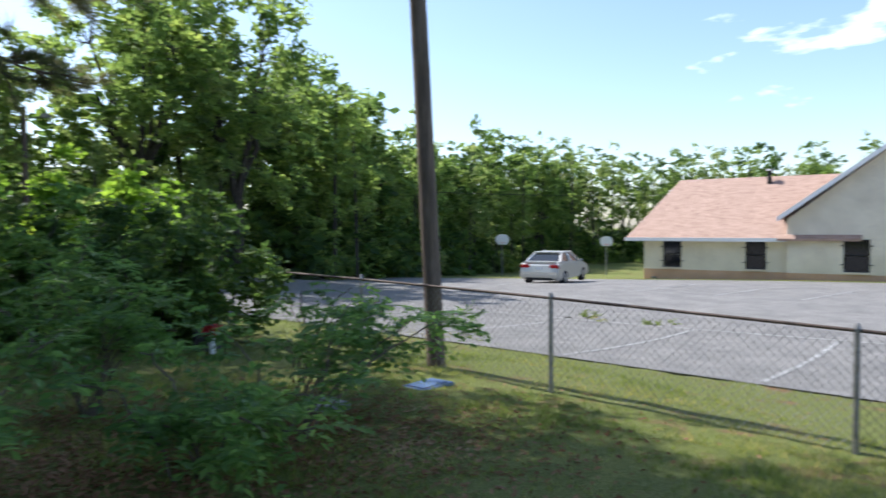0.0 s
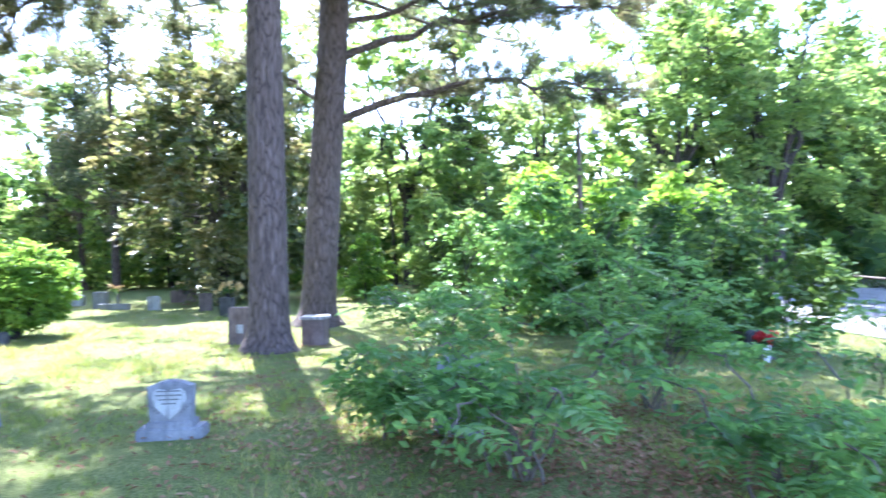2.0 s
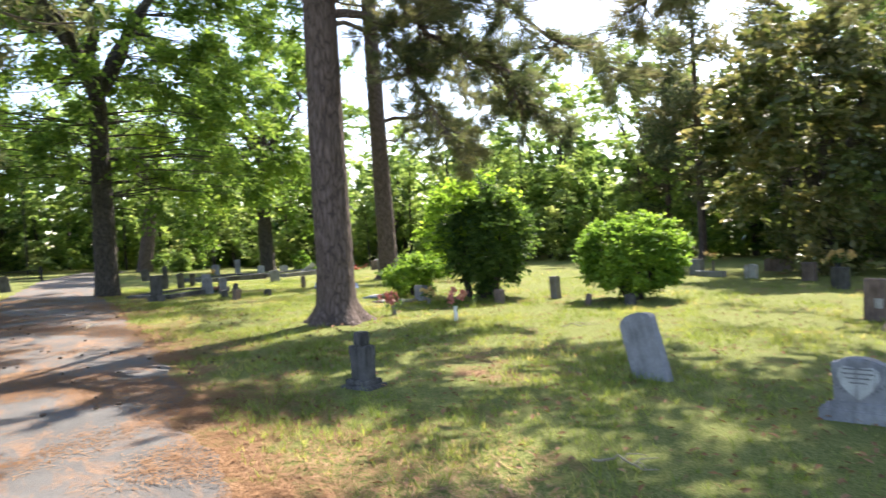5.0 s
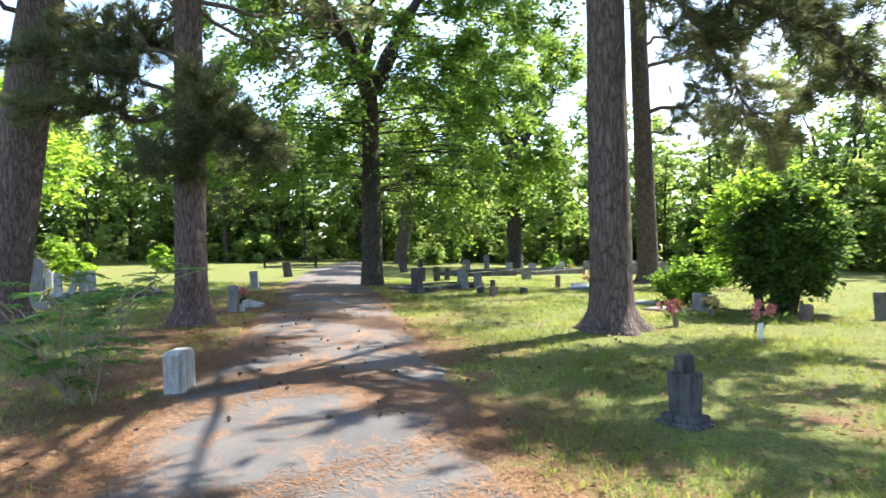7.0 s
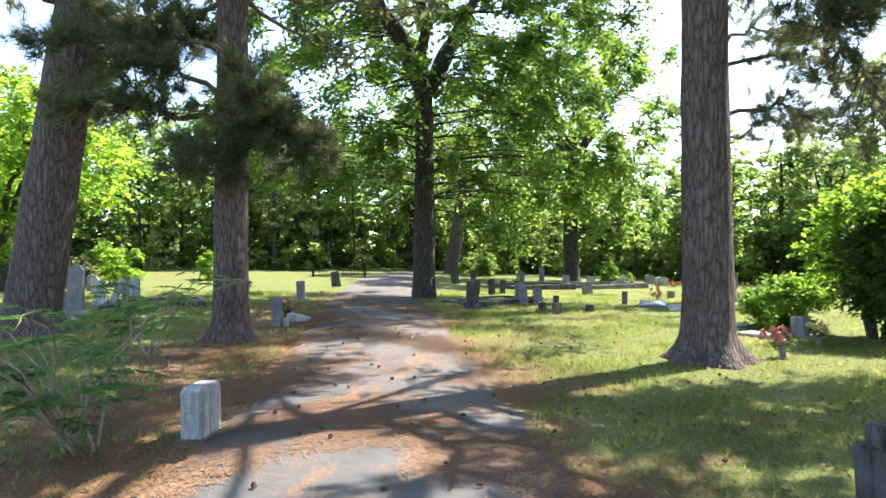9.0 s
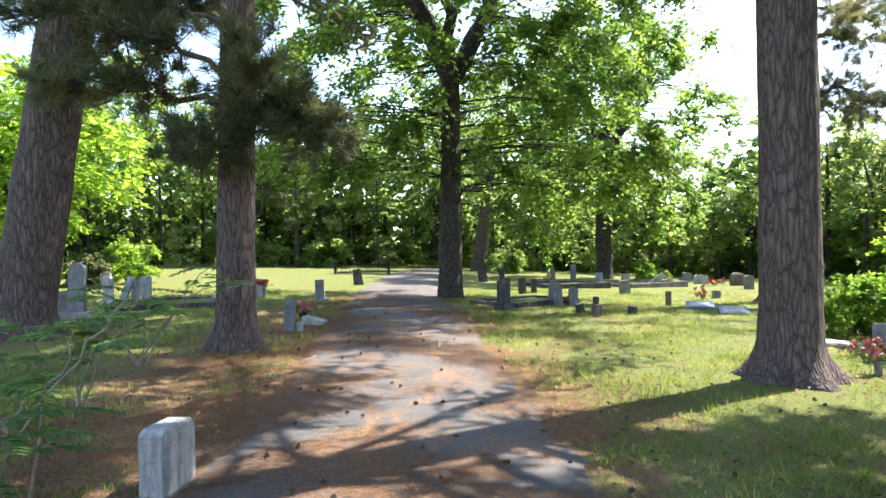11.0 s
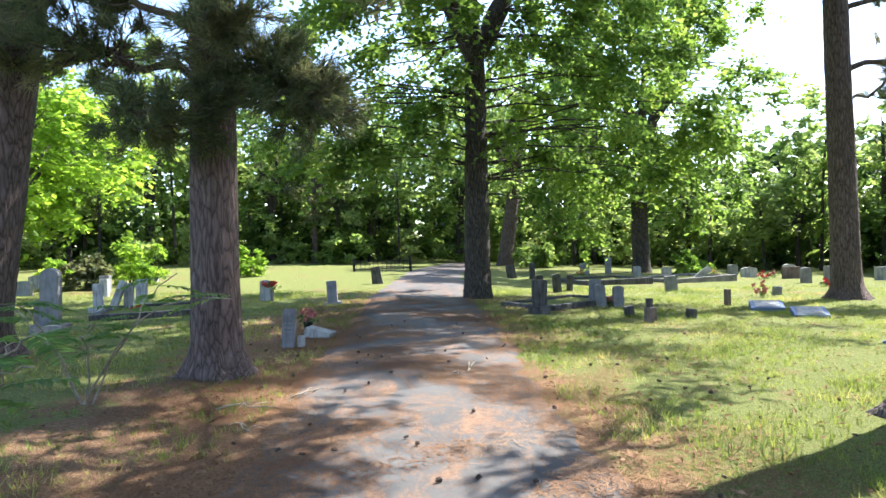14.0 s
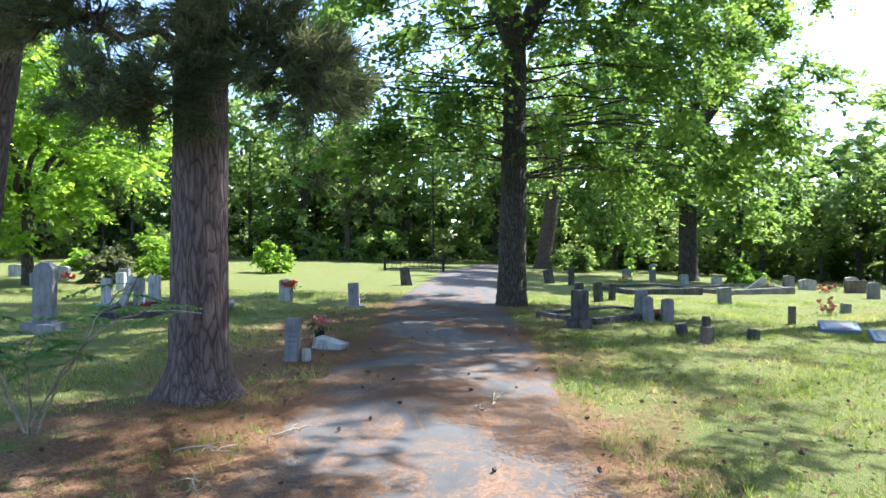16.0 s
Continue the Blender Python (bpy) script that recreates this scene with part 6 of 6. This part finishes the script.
def hoop(x, y, turn):
    ob = thing("basketball_hoop", x, y, turn=turn, label="basketball hoop with a white fan-shaped backboard on a pole", category="basketball hoop", group="basketball hoops")
    part("pole", rod((0, 0, -0.1), (0, 0, 3.1), 0.06, 0.05, 10), STEEL, ob)
    pts = [(-0.40, 2.72), (0.40, 2.72), (0.58, 3.02), (0.56, 3.36), (0.36, 3.58), (0.0, 3.64), (-0.36, 3.58), (-0.56, 3.36), (-0.58, 3.02)]
    bb = profile(pts, 0.05, 0.01)
    bb.transform(pose(0, -0.35, 0))
    part("backboard", bb, WHITE, ob)
    part("arm", rod((0, 0, 2.95), (0, -0.33, 3.05), 0.03, 0.03, 8), STEEL, ob)
    a = np.linspace(0, 2 * np.pi, 20)
    v, f = tube_arrays(np.stack([0.23 * np.cos(a), -0.62 + 0.23 * np.sin(a), np.full(20, 2.88)], 1), [0.012] * 20, 6)
    mesh_part("rim", fast_mesh("rim", v, f, True), RED, ob)


hoop(34.8, 49.4, -30)
hoop(45.8, 47.9, -40)

# ------------------------------------------------------------------ iron gate at the far end of the drive
gate = thing("iron_fence", -37.2, 1.2, turn=95, label="small black iron fence around a far plot", category="fence")
for k in range(13):
    part("picket", rod((-1.15 + k * 0.19, 0, -0.05), (-1.15 + k * 0.19, 0, 0.50), 0.010, 0.008, 6), IRON, gate)
for z in (0.10, 0.43):
    part("rail", box(2.4, 0.03, 0.035, (0, 0, z)), IRON, gate)
for s in (-1.25, 1.25):
    part("gatepost", box(0.11, 0.11, 0.72, (s, 0, -0.1), 0.012), IRON, gate)


# ------------------------------------------------------------------ litter, grass blades and cones
def grass_blades():
    """Tufts of short blades that bend outwards, thin where the ground is worn or strewn with needles."""
    rng = np.random.default_rng(91)
    n = 78000
    x = rng.uniform(-27, 7, n)
    y = rng.normal(4.0, 6.0, n)
    off = np.abs(y - drive_mid(x))
    patch = np.sin(x * 1.9 + 1.3 * np.sin(y * 1.1)) + np.sin(y * 2.3 + 1.7 * np.sin(x * 0.8)) + 0.8 * np.sin(x * 5.1 + y * 4.3)
    ok = (y > -9) & (y < 20) & (off > 1.3) & (patch + rng.normal(0, 0.9, n) > -0.6)
    ok &= rng.uniform(0, 1, n) > 1.6 * np.exp(-off / 1.0)
    x, y, patch = x[ok], y[ok], patch[ok]
    per = 6
    x, y, patch = np.repeat(x, per), np.repeat(y, per), np.repeat(patch, per)
    n = len(x)
    a = rng.uniform(0, 2 * np.pi, n)
    way = np.stack([np.cos(a), np.sin(a)], 1)
    x, y = x + way[:, 0] * rng.uniform(0, 0.035, n), y + way[:, 1] * rng.uniform(0, 0.035, n)
    base = np.stack([x, y, height(x, y) - 0.008], 1)
    h = rng.uniform(0.025, 0.075, n) * (1 + 0.35 * np.clip(patch, 0, 2))
    w = np.stack([-way[:, 1], way[:, 0], np.zeros(n)], 1) * rng.uniform(0.0025, 0.006, n)[:, None]
    lean = h * rng.uniform(0.2, 1.3, n)
    tip = base + np.stack([way[:, 0] * lean, way[:, 1] * lean, h], 1)
    v = np.stack([base - w, base + w, tip], 1).reshape(-1, 3)
    tagged(mesh_part("grass_blades", fast_mesh("grass_blades", v, np.arange(3 * n).reshape(-1, 3)), BLADE, None, "short uneven green grass blades", "stuff"), category="grass")


def needle_litter():
    rng = np.random.default_rng(92)
    n = 330000
    x = rng.uniform(-24, 2, n)
    off = rng.normal(0, 1.0, n) + rng.choice((-1.5, 1.15, 0.0), n, p=(0.44, 0.28, 0.28))
    y = drive_mid(x) + off
    drift = np.sin(x * 2.1 + 2 * np.sin(y * 1.7)) + np.sin(x * 0.9 - y * 2.2) + 0.7 * np.sin(5.3 * x + 3.7 * y)
    keep = drift + rng.normal(0, 0.5, n) > np.interp(np.abs(off), (0, 0.7, 1.1, 1.9, 3.2), (0.6, 0.4, -0.6, -0.7, 1.2))
    x, y, off = x[keep], y[keep], off[keep]
    n = len(x)
    z = height(x, y) + np.where(np.abs(off) < 1.2, 0.042, 0.014)
    a, ln = rng.uniform(0, np.pi, n), rng.uniform(0.05, 0.12, n)
    d = np.stack([np.cos(a), np.sin(a), rng.normal(0, 0.06, n)], 1) * ln[:, None]
    side = np.stack([-np.sin(a), np.cos(a), np.zeros(n)], 1) * 0.0035
    c = np.stack([x, y, z], 1)
    v = np.stack([c - side, c + side, c + d], 1).reshape(-1, 3)
    tagged(mesh_part("pine_straw", fast_mesh("pine_straw", v, np.arange(3 * n).reshape(-1, 3)), STRAW, None, "fallen reddish-brown pine needles", "stuff"), category="litter")
    m = 9000
    x = rng.uniform(-22, 3, m)
    y = rng.normal(3, 4.5, m)
    keep = np.abs(y - drive_mid(x)) > 1.25
    c = np.stack([x, y, height(x, y) + 0.025], 1)[keep]
    bed = rng.normal(0, 1, (9000, 2)) * (1.7, 1.0) + (0.4, 6.0)
    c = np.concatenate([c, np.column_stack([bed, height(bed[:, 0], bed[:, 1]) + 0.02])])
    v, f = leaves(c, 0.055, 0.5, 1.8, 93)
    tagged(mesh_part("dead_leaves", fast_mesh("dead_leaves", v, f), STRAW, None, "dry fallen leaves on the grass", "stuff"), category="litter")


def cones():
    ob = tagged(new("pine_cone"), "fallen brown pine cone", "pine cone", "fallen pine cones")
    rng = np.random.default_rng(94)
    pcs = [tube_arrays(np.array([(-0.04, 0, 0), (-0.02, 0, 0), (0.015, 0, 0), (0.05, 0, 0)]), [0.008, 0.019, 0.017, 0.004], 9)]
    for k in range(36):
        t, a = k / 36, k * 2.4
        r = 0.021 * (1 - 0.5 * t)
        c = np.array([-0.035 + 0.075 * t, r * math.cos(a), r * math.sin(a)])
        o = c + np.array([0.008, 0.012 * math.cos(a), 0.012 * math.sin(a)])
        s = np.array([0, -math.sin(a), math.cos(a)]) * 0.008
        pcs.append((np.array([c - s, c + s, o + s * 0.6, o - s * 0.6]), np.array([[0, 1, 2, 3]])))
    mesh_part("cone_body", fast_mesh("cone_body", *stacked(pcs), False), CONE, ob)
    made = 0
    while made < 120:
        x, off = rng.uniform(-19, -7.5), rng.normal(0.8, 2.1)
        y = float(drive_mid(np.float64(x))) + off
        if abs(off) > 5:
            continue
        m = pose(x, y, gz(x, y) + (0.055 if abs(off) < 1.2 else 0.03), rng.uniform(0, 360), rng.uniform(-15, 15), rng.uniform(0, 360)) @ Matrix.Scale(rng.uniform(0.55, 0.9), 4)
        if made == 0:
            ob.matrix_world = m
        else:
            copy_thing(ob, m)
        made += 1


def fallen_twig(x, y, ln, turn, seed):
    ob = thing("fallen_twig", x, y, z=gz(x, y) + 0.05, turn=turn, label="small dry fallen twig on the ground", category="twig", group="fallen twigs")
    rng = np.random.default_rng(seed)
    v, f = tube_arrays(bent((0, 0, 0), (ln, 0, 0.03), 0.03, 0.03, 8, seed), np.linspace(0.009, 0.003, 8), 5)
    mesh_part("stick", fast_mesh("stick", v, f, True), STEM, ob)
    for k in range(3):
        s = rng.uniform(0.3, 0.8) * ln
        v, f = tube_arrays(bent((s, 0, 0.02), (s + 0.1, rng.uniform(-0.14, 0.14), 0.05), 0.02, 0.01, 4, k), np.linspace(0.005, 0.002, 4), 4)
        mesh_part("side_twig", fast_mesh("side_twig", v, f, True), STEM, ob)


grass_blades()
shrub("weed_patch", 12.3, 14.6, 0.8, 0.09, 1000, 0.06, BLADE, 81, "low weeds growing through cracked asphalt", 2, 0.02, "weeds")
shrub("weed_patch", 13.4, 12.9, 0.6, 0.08, 960, 0.06, BLADE, 82, "low weeds growing through cracked asphalt", 2, 0.02, "weeds")
needle_litter()
cones()
for k, (x, y, ln, turn) in enumerate(((-12.4, 0.0, 0.5, 20), (-12.9, -0.3, 0.6, 70), (-13.1, 0.3, 0.4, 140), (-14.2, 1.9, 0.35, 10), (-14.25, 2.05, 0.3, 160), (-8.1, 7.2, 0.5, 40), (-6.2, 6.7, 0.45, 100), (-4.0, 3.6, 0.4, 10))):
    fallen_twig(x, y, ln, turn, k)
